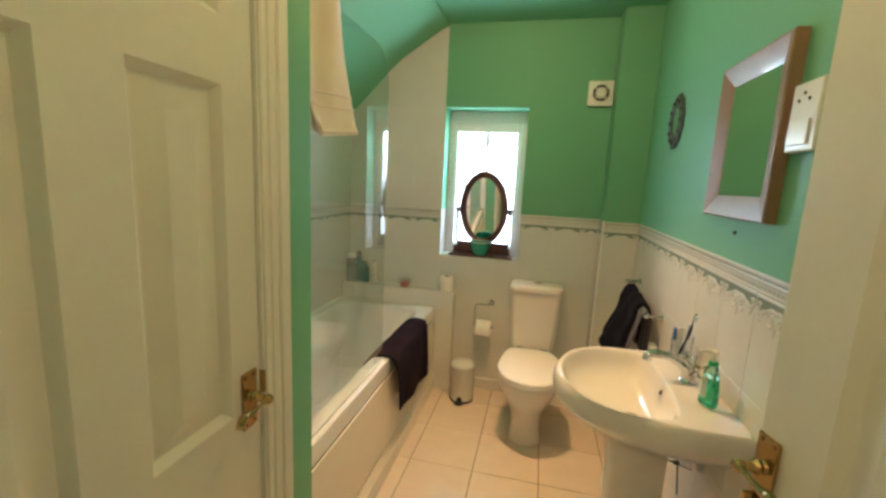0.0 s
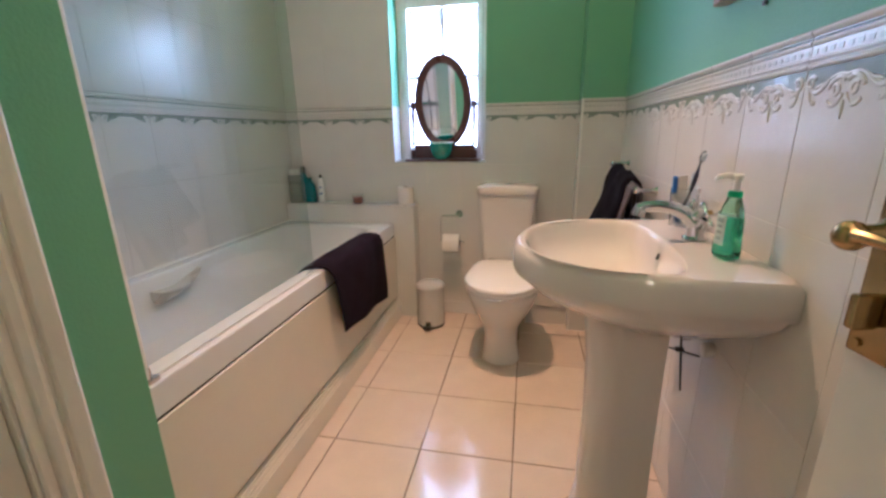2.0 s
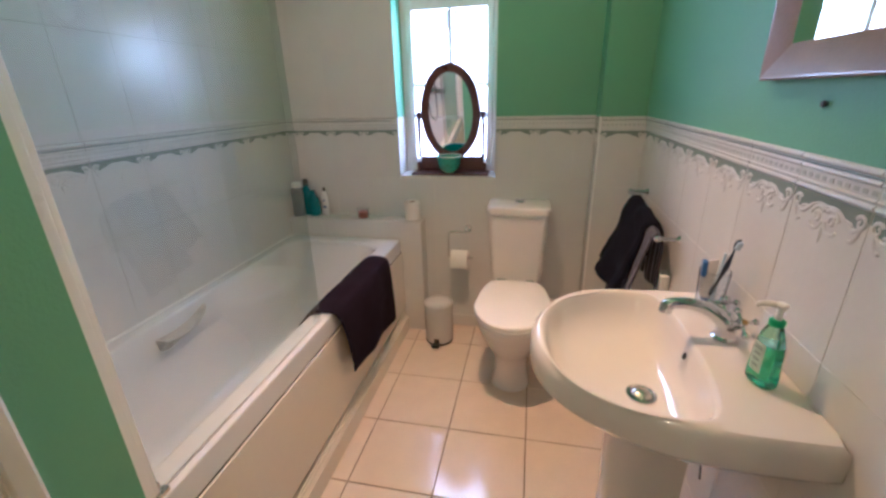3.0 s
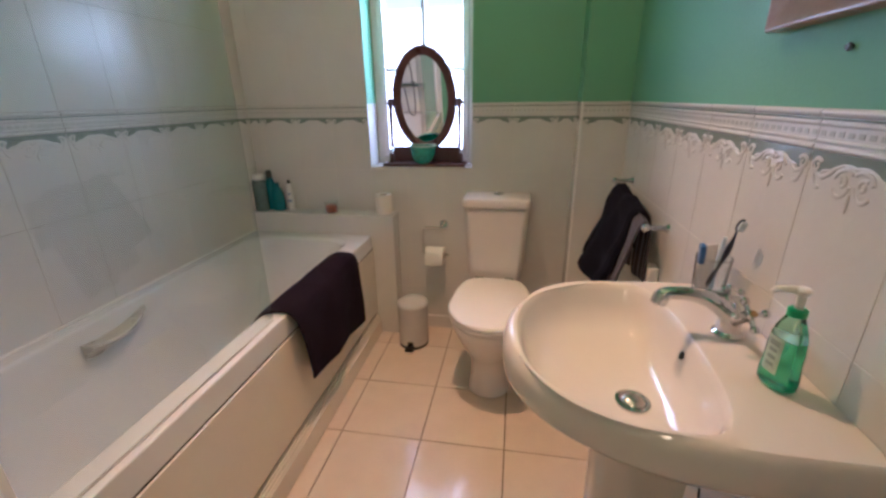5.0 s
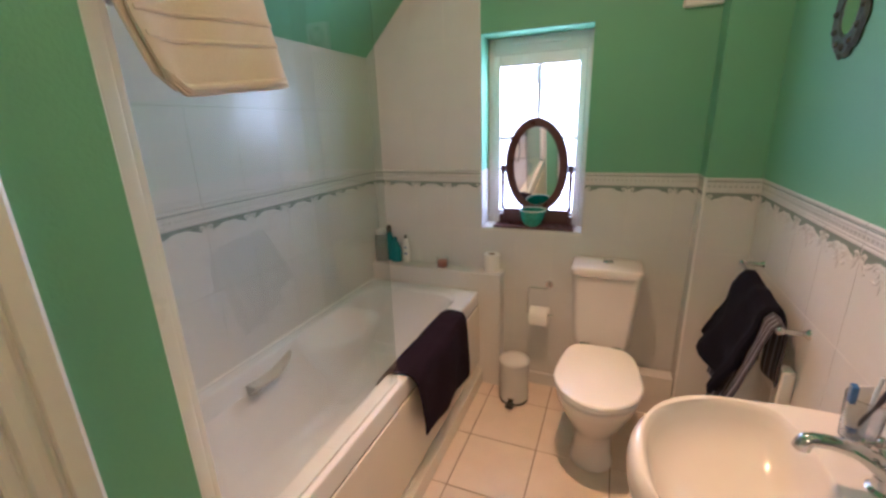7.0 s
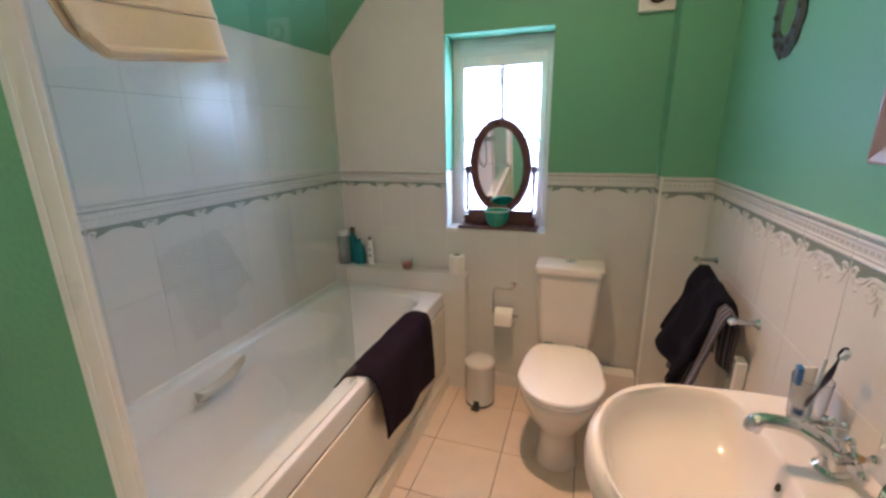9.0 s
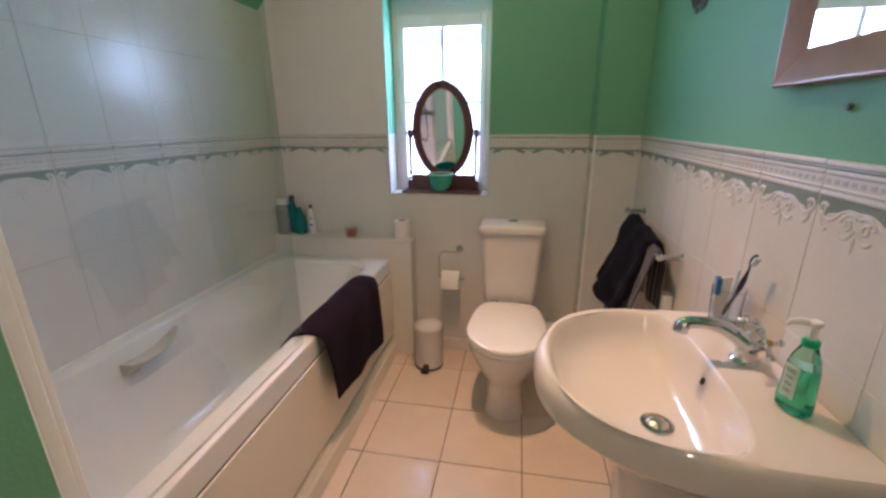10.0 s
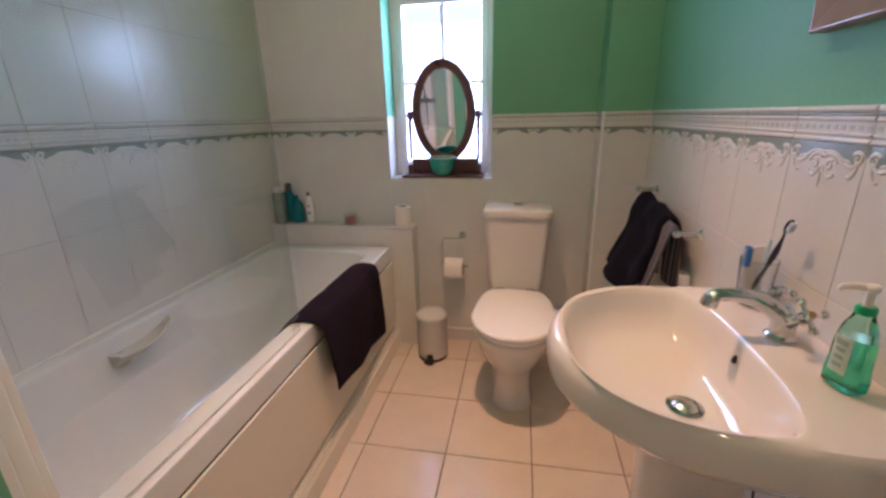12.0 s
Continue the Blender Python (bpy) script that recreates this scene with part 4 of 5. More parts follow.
# ---- soap bottle ----
def build_soap():
    cx, cy, z = 1.379, 1.277, 0.8545
    t = thing("soap_dispenser", (cx, cy, z), "clear plastic pump bottle of green hand soap", "soap dispenser")
    turn = Matrix.Translation((cx, cy, z)) @ Matrix.Rotation(radians(-76), 4, "Z") @ Matrix.Diagonal((0.83, 0.87, 1.02, 1))

    def shape(low=0.0, top=0.118):
        prof = ((0.0, 0.030, 0.018), (0.004, 0.034, 0.022), (0.02, 0.035, 0.0225), (0.045, 0.031, 0.0215), (0.065, 0.031, 0.0215), (0.082, 0.029, 0.020), (0.096, 0.0245, 0.018), (0.107, 0.018, 0.0155), (0.113, 0.0145, 0.014), (0.118, 0.0135, 0.0135))
        rings = []
        for h, a, b in prof:
            if not low <= h <= top:
                continue
            rings.append([Vector((a * math.copysign(abs(math.cos(q)) ** 0.8, math.cos(q)), b * math.copysign(abs(math.sin(q)) ** 0.8, math.sin(q)), h + (0.0006 if low else 0.0))) for q in (2 * math.pi * i / 28 for i in range(28))])
        return rings
    body = part("bottle", placed(loft(B(), shape(0.0, 0.083)), turn), M_soap, t, "transparent body full of green soap")
    part("shoulder", placed(loft(B(), shape(0.08, 0.118)), turn), M_soapclear, t, "clear empty shoulder above the soap")
    bm = lathe(B(), [(0.0145, 0.1185), (0.0150, 0.120), (0.0150, 0.128), (0.012, 0.130)], (0, 0, 0), 18)
    part("collar", placed(bm, turn), M_greencap, t, "bright green collar")
    bm = lathe(B(), [(0.006, 0.1305), (0.006, 0.150), (0.009, 0.152), (0.011, 0.159), (0.008, 0.162)], (0, 0, 0), 14)
    tube(bm, [(0.0, 0.0, 0.156), (0.0, 0.018, 0.158), (0.0, 0.034, 0.155), (0.0, 0.038, 0.150)], [0.006, 0.006, 0.005, 0.004], 8)
    m2 = Matrix.Translation((cx, cy, z)) @ Matrix.Rotation(radians(75), 4, "Z") @ Matrix.Diagonal((0.94, 0.94, 1.02, 1))
    part("pump", placed(bm, m2), M_plastic, t, "white pump head")

    def lab(u, v, k=0.0004, w=0.40, z0=0.026, z1=0.084):
        a = math.pi * 1.5 + (u - 0.5) * w * 2.0
        h = z0 + (z1 - z0) * v
        rx = 0.0335
        return tuple(turn @ Vector((rx * math.copysign(abs(math.cos(a)) ** 0.8, math.cos(a)) * 0.98, 0.0228 * math.copysign(abs(math.sin(a)) ** 0.8, math.sin(a)) - k, h)))
    for sgn in (0,):
        lb = part("label", cloth(lambda u, v: lab(u, v), 10, 8, 0.0004), M_label, body, "pale printed label")
        for q in range(3):
            part("label_print", cloth(lambda u, v: lab(0.25 + 0.5 * u, v, 0.0016, 0.36, 0.060 - 0.012 * q, 0.066 - 0.012 * q), 6, 1, 0.0003), M_labeldk, lb, "bar of unreadable print")
        part("label_print", cloth(lambda u, v: lab(0.15 + 0.7 * u, v, 0.0016, 0.36, 0.070, 0.079), 6, 1, 0.0003), M_labeldk, lb, "dark heading bar")


build_soap()


# ---- toothbrush tumbler ----
def build_tumbler():
    cx, cy, z = 1.392, 1.575, 0.8545
    t = thing("tumbler", (cx, cy, z), "hazy clear plastic tumbler at the back of the basin", "tumbler")
    g = part("glass", lathe(B(), [(0.010, 0.001), (0.028, 0.0), (0.030, 0.003), (0.035, 0.10), (0.034, 0.101), (0.0325, 0.099), (0.0275, 0.006), (0.010, 0.005)], (cx, cy, z), 24), M_cup, t)
    b = thing("toothbrush", (cx, cy - 0.01, z + 0.01), "dark blue toothbrush standing in the tumbler", "toothbrush")
    p = bez((cx - 0.012, cy + 0.010, z + 0.012), (cx + 0.004, cy - 0.015, z + 0.07), (cx + 0.006, cy - 0.035, z + 0.12), (cx + 0.012, cy - 0.040, z + 0.172), 16)
    part("handle", tube(B(), p, [0.0055 + 0.0018 * math.sin(i * 0.7) - 0.00012 * i for i in range(17)], 8), M_navyp, b)
    p2 = bez(p[-1], p[-1] + Vector((0.002, -0.002, 0.010)), p[-1] + Vector((0.003, -0.004, 0.018)), p[-1] + Vector((0.004, -0.008, 0.024)), 5)
    part("head", tube(B(), p2, [0.005, 0.0062, 0.0065, 0.006, 0.005, 0.003], 8), M_navyp, b)
    bm = B()
    for i in range(5):
        for j in range(3):
            q = p2[1].lerp(p2[5], i / 5) + Vector((-0.004 + 0.004 * j, -0.004, 0.0))
            tube(bm, [q, q + Vector((-0.003, -0.010, -0.003))], 0.0017, 5)
    part("bristles", bm, M_bristle, b, "pale blue bristles")
    k = thing("toothpaste", (cx - 0.008, cy + 0.008, z + 0.01), "blue and white toothpaste tube standing in the tumbler", "toothpaste")
    m = Matrix.Translation((cx - 0.006, cy + 0.012, z + 0.008)) @ Matrix.Rotation(radians(-8), 4, "Y") @ Matrix.Rotation(radians(14), 4, "X")
    rings = [[Vector((a * math.cos(q), b_ * math.sin(q), h)) for q in (2 * math.pi * i / 18 for i in range(18))] for h, a, b_ in ((0.022, 0.012, 0.012), (0.03, 0.014, 0.012), (0.09, 0.017, 0.006), (0.130, 0.018, 0.0012))]
    part("tube", placed(loft(B(), rings), m), M_plastic, k, "white plastic tube")
    part("stripe", placed(box(B(), -0.017, -0.006, -0.0075, 0.0075, 0.085, 0.131, 0.002), m), M_blue, k, "blue printed stripe")
    part("cap", placed(lathe(B(), [(0.009, 0.0), (0.011, 0.0215)], (0, 0, 0), 14), m), M_blue, k, "blue cap")
    b2 = thing("toothbrush", (cx + 0.01, cy + 0.012, z + 0.01), "pale toothbrush standing in the tumbler", "toothbrush")
    part("handle", tube(B(), [(cx + 0.004, cy - 0.004, z + 0.012), (cx + 0.014, cy + 0.012, z + 0.08), (cx + 0.020, cy + 0.014, z + 0.140)], [0.005, 0.0045, 0.0035], 8), M_bristle, b2)


build_tumbler()


# ---- right wall: towel rail and towels ----
RZ, RX, RY0, RY1 = 0.955, 1.372, 1.985, 2.452


def rail_z(y):
    """The loose rail hangs lower at its near end."""
    return RZ - 0.062 * (RY1 - y) / (RY1 - RY0)


t = thing("towel_rail", (XR, 2.2, RZ), "chrome towel rail fixed to the tiles", "towel rail")
part("bar", tube(B(), [(RX, RY0 - 0.008, rail_z(RY0 - 0.008)), (RX, RY1 + 0.008, rail_z(RY1 + 0.008))], 0.0075, 12), M_chrome, t)
for y in (RY0, RY1):
    bm = tube(B(), [(XR - 0.0005, y, rail_z(y)), (XR - 0.012, y, rail_z(y)), (RX + 0.004, y, rail_z(y))], [0.016, 0.009, 0.0075], 12)
    ball(bm, (RX - 0.002, y, rail_z(y)), 0.013)
    part("bracket", bm, M_chrome, t)


def hung(y0, y1, front, back, flare, wave, lean=0.0, seed=0.0):
    def f(u, v):
        d = u * (front + back)
        y = y0 + (y1 - y0) * v
        top = rail_z(y)
        if d < back - 0.02:
            k = back - d
            x, z = RX + 0.016 + 0.010 * math.sin(v * 7 + seed), top - k
        elif d > back + 0.02:
            k = d - back
            x = RX - 0.016 - flare * (k / front) ** 1.2 - wave * (k / front) * (0.5 + 0.5 * math.sin(v * 10 + seed))
            z = top - k
            y = y0 + (y1 - y0) * (v + (v - 0.35) * 0.35 * (k / front)) + lean * (k / front)
        else:
            a = (d - back + 0.02) / 0.04 * math.pi
            x, z = RX + 0.016 * math.cos(a), top - 0.012 + 0.024 * math.sin(a)
        return (x, y, z)
    return f


t = thing("hand_towel", (RX, 2.06, 0.6), "grey and purple striped hand towel on the rail", "towel")
part("terry", cloth(hung(1.998, 2.125, 0.42, 0.20, 0.100, 0.022, 0.02, 0.4), 40, 18, 0.010, 0.003), M_stripe, t)
t = thing("hand_towel", (RX, 2.25, 0.6), "navy terry hand towel bunched on the rail", "towel")
part("terry", cloth(hung(2.062, 2.36, 0.300, 0.12, 0.074, 0.040, 0.02, 1.9), 40, 26, 0.034, 0.014), M_navy, t)
t = thing("hand_towel", (RX, 2.33, 0.5), "dark striped towel under the navy one", "towel")
part("terry", cloth(hung(2.16, 2.30, 0.42, 0.22, 0.05, 0.02, 0.02, 3.0), 40, 14, 0.009, 0.003), M_stripe, t)
t = thing("wall_holder", (XR, 1.99, 0.62), "white plastic wall holder with an oval slot", "holder")
part("body", box(B(), 1.402, XR - 0.0005, 1.995, 2.050, 0.58, 0.755, 0.008, 3), M_plastic, t)
part("slot", lathe(B(), [(0.012, -0.001), (0.012, 0.004)], (1.4, 2.022, 0.722), 14, "x", sx=1.2, sy=0.5), M_rubber, t, "grey oval slot")


# ---- right wall: mirror, plaque, shaver socket, screw ----
def build_wall_mirror():
    y0, y1, z0, z1 = 1.212, 1.612, 1.388, 1.852
    t = thing("wall_mirror", (XR, (y0 + y1) / 2, z0), "pine-framed mirror hung on the green wall", "mirror")
    w, prof = 0.066, ((0.0, 0.0005), (0.0, 0.030), (0.003, 0.033), (0.008, 0.033), (0.060, 0.018), (0.066, 0.016), (0.066, 0.0005))
    corners = ((y0, z0, 1, 1), (y1, z0, -1, 1), (y1, z1, -1, -1), (y0, z1, 1, -1))
    for k in range(4):
        a, b = corners[k], corners[(k + 1) % 4]
        rings = [[Vector((XR - h, c[0] + c[2] * d, c[1] + c[3] * d)) for d, h in prof] for c in (a, b)]
        part("frame_side", loft(B(), rings), M_pine, t)
    part("mirror_glass", box(B(), XR - 0.016, XR - 0.010, y0 + 0.062, y1 - 0.062, z0 + 0.062, z1 - 0.062), M_mirror, t, "silvered mirror glass")
    return t


build_wall_mirror()


def build_plaque():
    cy, cz = 2.165, 1.772
    t = thing("wall_plaque", (XR, cy, cz), "small dark pewter scalloped mirror plaque", "wall ornament")
    n, rings = 72, []
    for r, h, sc in ((0.105, 0.0005, 0.010), (0.112, 0.006, 0.010), (0.100, 0.014, 0.007), (0.078, 0.010, 0.003), (0.066, 0.013, 0.0), (0.058, 0.008, 0.0)):
        rings.append([Vector((XR - h, cy + (r + sc * abs(math.sin(a * 6))) * math.cos(a) * 0.82, cz + (r + sc * abs(math.sin(a * 6))) * math.sin(a) * 1.05)) for a in (2 * math.pi * i / n for i in range(n))])
    part("frame", loft(B(), rings, True, False), M_pewter, t)
    for i in range(12):
        a = 2 * math.pi * i / 12
        part("boss", ball(B(), (XR - 0.013, cy + 0.090 * math.cos(a) * 0.82, cz + 0.090 * math.sin(a) * 1.05), 0.009, 8), M_pewter, t)
    part("glass", lathe(B(), [(0.057, XR - 0.009), (0.057, XR - 0.0075)], (0, cy, cz), 40, "x", sx=0.82, sy=1.05), M_mirror, t, "small oval mirror glass")


build_plaque()
t = thing("shaver_socket", (XR, 1.15, 1.55), "white plastic shaver socket", "socket")
sp = part("plate", box(B(), XR - 0.022, XR - 0.0005, 1.085, 1.196, 1.560, 1.715, 0.006, 3), M_plastic, t)
part("flap", box(B(), XR - 0.027, XR - 0.0225, 1.105, 1.185, 1.575, 1.63, 0.003), M_plastic, sp)
for dy, dz in ((0.0, 1.69), (0.02, 1.675), (-0.02, 1.675)):
    part("pin_hole", lathe(B(), [(0.004, XR - 0.0235), (0.004, XR - 0.0215)], (0, 1.145 + dy, dz), 10, "x"), M_dark, sp, "dark pin hole")
t = thing("screw", (XR, 1.418, 1.345), "dark screw standing out of the green wall", "screw")
part("screw_head", lathe(B(), [(0.0045, XR - 0.009), (0.0065, XR - 0.006), (0.003, XR - 0.0005)], (0, 1.418, 1.345), 12, "x"), M_pewter, t)

# ---- back wall: extractor fan, roll holder ----
t = thing("extractor_fan", (1.165, YB, 2.02), "white square extractor fan with a round grille", "extractor fan")
fx0, fx1, fz0, fz1 = 1.088, 1.238 - 0.004, 1.945, 2.093
part("casing", box(B(), fx0, fx1, YB - 0.028, YB - 0.0005, fz0, fz1, 0.008, 3), M_plastic, t)
fc = ((fx0 + fx1) / 2, 0, (fz0 + fz1) / 2)
part("opening", lathe(B(), [(0.052, YB - 0.0295), (0.052, YB - 0.0275)], fc, 32, "y"), M_dark, t, "dark round opening")
bm = B()
for r in (0.050, 0.030):
    tube(bm, [(fc[0] + r * math.cos(a), YB - 0.032, fc[2] + r * math.sin(a)) for a in (2 * math.pi * i / 32 for i in range(33))], 0.0035, 6)
lathe(bm, [(0.024, YB - 0.031), (0.024, YB - 0.035), (0.018, YB - 0.036)], fc, 20, "y")
for i in range(4):
    a = math.pi / 4 + i * math.pi / 2
    tube(bm, [(fc[0] + 0.02 * math.cos(a), YB - 0.032, fc[2] + 0.02 * math.sin(a)), (fc[0] + 0.052 * math.cos(a), YB - 0.032, fc[2] + 0.052 * math.sin(a))], 0.0035, 6)
part("grille", bm, M_plastic, t)

t = thing("toilet_roll_holder", (0.59, YB, 0.635), "chrome open-ended toilet roll holder", "toilet roll holder")
bm = lathe(B(), [(0.021, YB - 0.006), (0.023, YB - 0.0005)], (0.592, 0, 0.638), 18, "y")
part("wall_plate", bm, M_chrome, t)
pts = [(0.592, YB - 0.006, 0.638), (0.592, YB - 0.05, 0.638), (0.590, YB - 0.066, 0.638), (0.575, YB - 0.068, 0.638), (0.505, YB - 0.068, 0.637), (0.492, YB - 0.068, 0.630), (0.488, YB - 0.068, 0.60), (0.488, YB - 0.068, 0.50), (0.492, YB - 0.068, 0.487), (0.505, YB - 0.068, 0.483), (0.630, YB - 0.068, 0.483)]
part("arm", tube(B(), pts, 0.0045, 8), M_chrome, t)


def roll(name, c, r, h, axis, label):
    t = thing(name, c, label, "toilet roll")
    a, b = -h / 2, h / 2
    part("paper", lathe(B(), [(0.021, a), (r - 0.003, a), (r, a + 0.003), (r, b - 0.003), (r - 0.003, b), (0.021, b)], c, 32, axis, cap=False), M_paper, t)
    part("core", lathe(B(), [(0.0208, a + 0.001), (0.0208, b - 0.001), (0.0195, b - 0.001), (0.0195, a + 0.001)], c, 20, axis, cap=False), M_card, t, "brown card core")
    return t


r1 = roll("toilet_roll", (0.553, YB - 0.068, 0.4805), 0.046, 0.100, "x", "white toilet roll on the holder")
part("loose_sheet", cloth(lambda u, v: (0.505 + 0.096 * v, YB - 0.115 - 0.002 * math.sin(u * 3), 0.486 - 0.05 * u), 8, 6, 0.0012), M_paper, r1)
roll("toilet_roll", (0.275, 2.752, LEDGE_Z + 0.0515), 0.045, 0.102, "z", "spare white toilet roll standing on the ledge")


# ---- ledge: bottles and candle ----
def bottle(label, c, prof, material, cap=None, capmat=None, sx=1.0, sy=1.0, turn=0.0):
    t = thing("bottle", c, label, "bottle", "bottles on the ledge")
    m = Matrix.Translation(c) @ Matrix.Rotation(radians(turn), 4, "Z")
    part("body", placed(lathe(B(), prof, (0, 0, 0), 24, sx=sx, sy=sy), m), material, t)
    if cap:
        part("cap", placed(lathe(B(), cap, (0, 0, 0), 18), m), capmat, t)
    return t, m


b, m = bottle("smoky grey shampoo bottle with a white cap", (-0.432, 2.735, LEDGE_Z), [(0.032, 0.0), (0.037, 0.004), (0.037, 0.155), (0.032, 0.170), (0.027, 0.173)], M_grey_bottle, [(0.027, 0.1735), (0.028, 0.176), (0.028, 0.200), (0.025, 0.203)], M_plastic, 1.0, 0.7, 10)
part("cap_seam", placed(lathe(B(), [(0.0283, 0.178), (0.0283, 0.180)], (0, 0, 0), 24), m), M_rubber, b, "grey seam round the cap")
bottle("tall teal shampoo bottle", (-0.392, 2.775, LEDGE_Z), [(0.024, 0.0), (0.027, 0.004), (0.028, 0.10), (0.025, 0.155), (0.016, 0.175), (0.014, 0.18)], M_teal, [(0.015, 0.1805), (0.016, 0.183), (0.015, 0.215), (0.012, 0.218)], M_pewter, 1.0, 0.75)
b, m = bottle("teal shower gel bottle with a hook neck", (-0.338, 2.752, LEDGE_Z), [(0.030, 0.0), (0.036, 0.004), (0.038, 0.05), (0.034, 0.10), (0.022, 0.125), (0.013, 0.132)], M_teal, [(0.012, 0.1325), (0.013, 0.135), (0.012, 0.152), (0.010, 0.155)], M_teal, 1.0, 0.6)
b, m = bottle("white squeeze bottle with a dark tip", (-0.272, 2.765, LEDGE_Z), [(0.018, 0.0), (0.022, 0.004), (0.024, 0.05), (0.022, 0.10), (0.014, 0.145), (0.010, 0.15)], M_plastic, [(0.008, 0.1505), (0.009, 0.153), (0.007, 0.168), (0.004, 0.17)], M_black, 1.0, 0.6)
part("print", placed(box(B(), -0.006, 0.010, -0.0155, -0.0140, 0.09, 0.097), m), M_blue, b, "bar of unreadable print")
part("print", placed(box(B(), -0.008, 0.012, -0.0160, -0.0140, 0.05, 0.06), m), M_blue, b, "bar of unreadable print")
t = thing("candle", (-0.022, 2.738, LEDGE_Z), "pink candle in a small glass", "candle")
part("wax", lathe(B(), [(0.024, 0.003), (0.027, 0.006), (0.029, 0.038), (0.008, 0.037)], (-0.022, 2.738, LEDGE_Z), 20), M_pink, t)
part("holder", lathe(B(), [(0.027, 0.0), (0.0315, 0.003), (0.0335, 0.060), (0.0325, 0.060), (0.0298, 0.0035), (0.020, 0.0025)], (-0.022, 2.738, LEDGE_Z), 24), M_softglass, t, "clear glass holder")
part("wick", tube(B(), [(-0.022, 2.738, LEDGE_Z + 0.036), (-0.021, 2.738, LEDGE_Z + 0.046)], 0.001, 5), M_black, t)


# ---- sill: dressing mirror and pot ----
def build_dressing_mirror():
    cx, y, z = 0.484, YB + 0.088, WZ0
    t = thing("dressing_mirror", (cx, y, z), "oval mahogany dressing mirror on a box base", "mirror")
    bm = box(B(), cx - 0.218, cx + 0.218, y - 0.086, y + 0.045, z, z + 0.014, 0.005, 3)
    part("base_plate", bm, M_mahog, t)
    base = part("base", box(B(), cx - 0.182, cx + 0.182, y + 0.010, y + 0.042, z + 0.0142, z + 0.094, 0.004), M_mahog, t)
    for sx in (-1, 1):
        part("scroll_foot", box(B(), cx + sx * 0.19 - 0.010, cx + sx * 0.19 + 0.010, y - 0.018, y + 0.018, z + 0.0142, z + 0.065, 0.006), M_mahog, t)
        x = cx + sx * 0.178
        bm = lathe(B(), [(0.011, 0.094), (0.012, 0.104), (0.008, 0.114), (0.009, 0.20), (0.011, 0.27), (0.009, 0.285), (0.012, 0.30), (0.014, 0.305), (0.014, 0.335), (0.010, 0.340)], (x + sx * 0.004, y, z), 12)
        part("post", bm, M_mahog, t)
        part("pivot_knob", lathe(B(), [(0.006, 0.0), (0.008, sx * 0.004), (0.006, sx * 0.007)], (x + sx * 0.0185, y, z + 0.318), 12, "x"), M_mahog, t)
    # the oval leans back a little
    cz, a, b = z + 0.330, 0.168, 0.258
    lean = Matrix.Translation((cx, y, cz)) @ Matrix.Rotation(radians(8), 4, "X")
    rings, n = [], 56
    prof = ((0.0, 0.010), (0.0, -0.008), (-0.006, -0.014), (-0.020, -0.016), (-0.036, -0.012), (-0.045, -0.006), (-0.045, 0.008))
    for k in range(n):
        q = 2 * math.pi * k / n
        rings.append([lean @ Vector(((a + d) * math.cos(q), h, (b + d) * math.sin(q))) for d, h in prof])
    rings.append(rings[0])
    bm = loft(B(), rings, False, False)
    bmesh.ops.remove_doubles(bm, verts=bm.verts, dist=0.0001)
    part("oval_frame", bm, M_mahog, t)
    bm = loft(B(), [[lean @ Vector(((a - 0.042) * math.cos(q), h, (b - 0.042) * math.sin(q))) for q in (2 * math.pi * k / n for k in range(n))] for h in (-0.004, 0.002)])
    part("mirror_glass", bm, M_mirror, t, "oval mirror glass")


build_dressing_mirror()


def build_pot():
    c = (0.482, YB + 0.026, WZ0 + 0.0145)
    t = thing("pot", c, "small jade green ceramic pot with a pale rim", "pot")
    prof = [(0.020, 0.0), (0.032, 0.002), (0.052, 0.020), (0.064, 0.054), (0.0710, 0.092), (0.0665, 0.092), (0.061, 0.054), (0.049, 0.022), (0.020, 0.010)]
    body = part("body", lathe(B(), prof, c, 30), M_greenpot, t)
    bm = tube(B(), [(c[0] + 0.0688 * math.cos(a), c[1] + 0.0688 * math.sin(a), c[2] + 0.093 + 0.0015 * math.sin(a * 14)) for a in (2 * math.pi * i / 60 for i in range(61))], 0.0034, 6)
    part("rim", bm, M_potrim, body, "pale glazed rim")


build_pot()


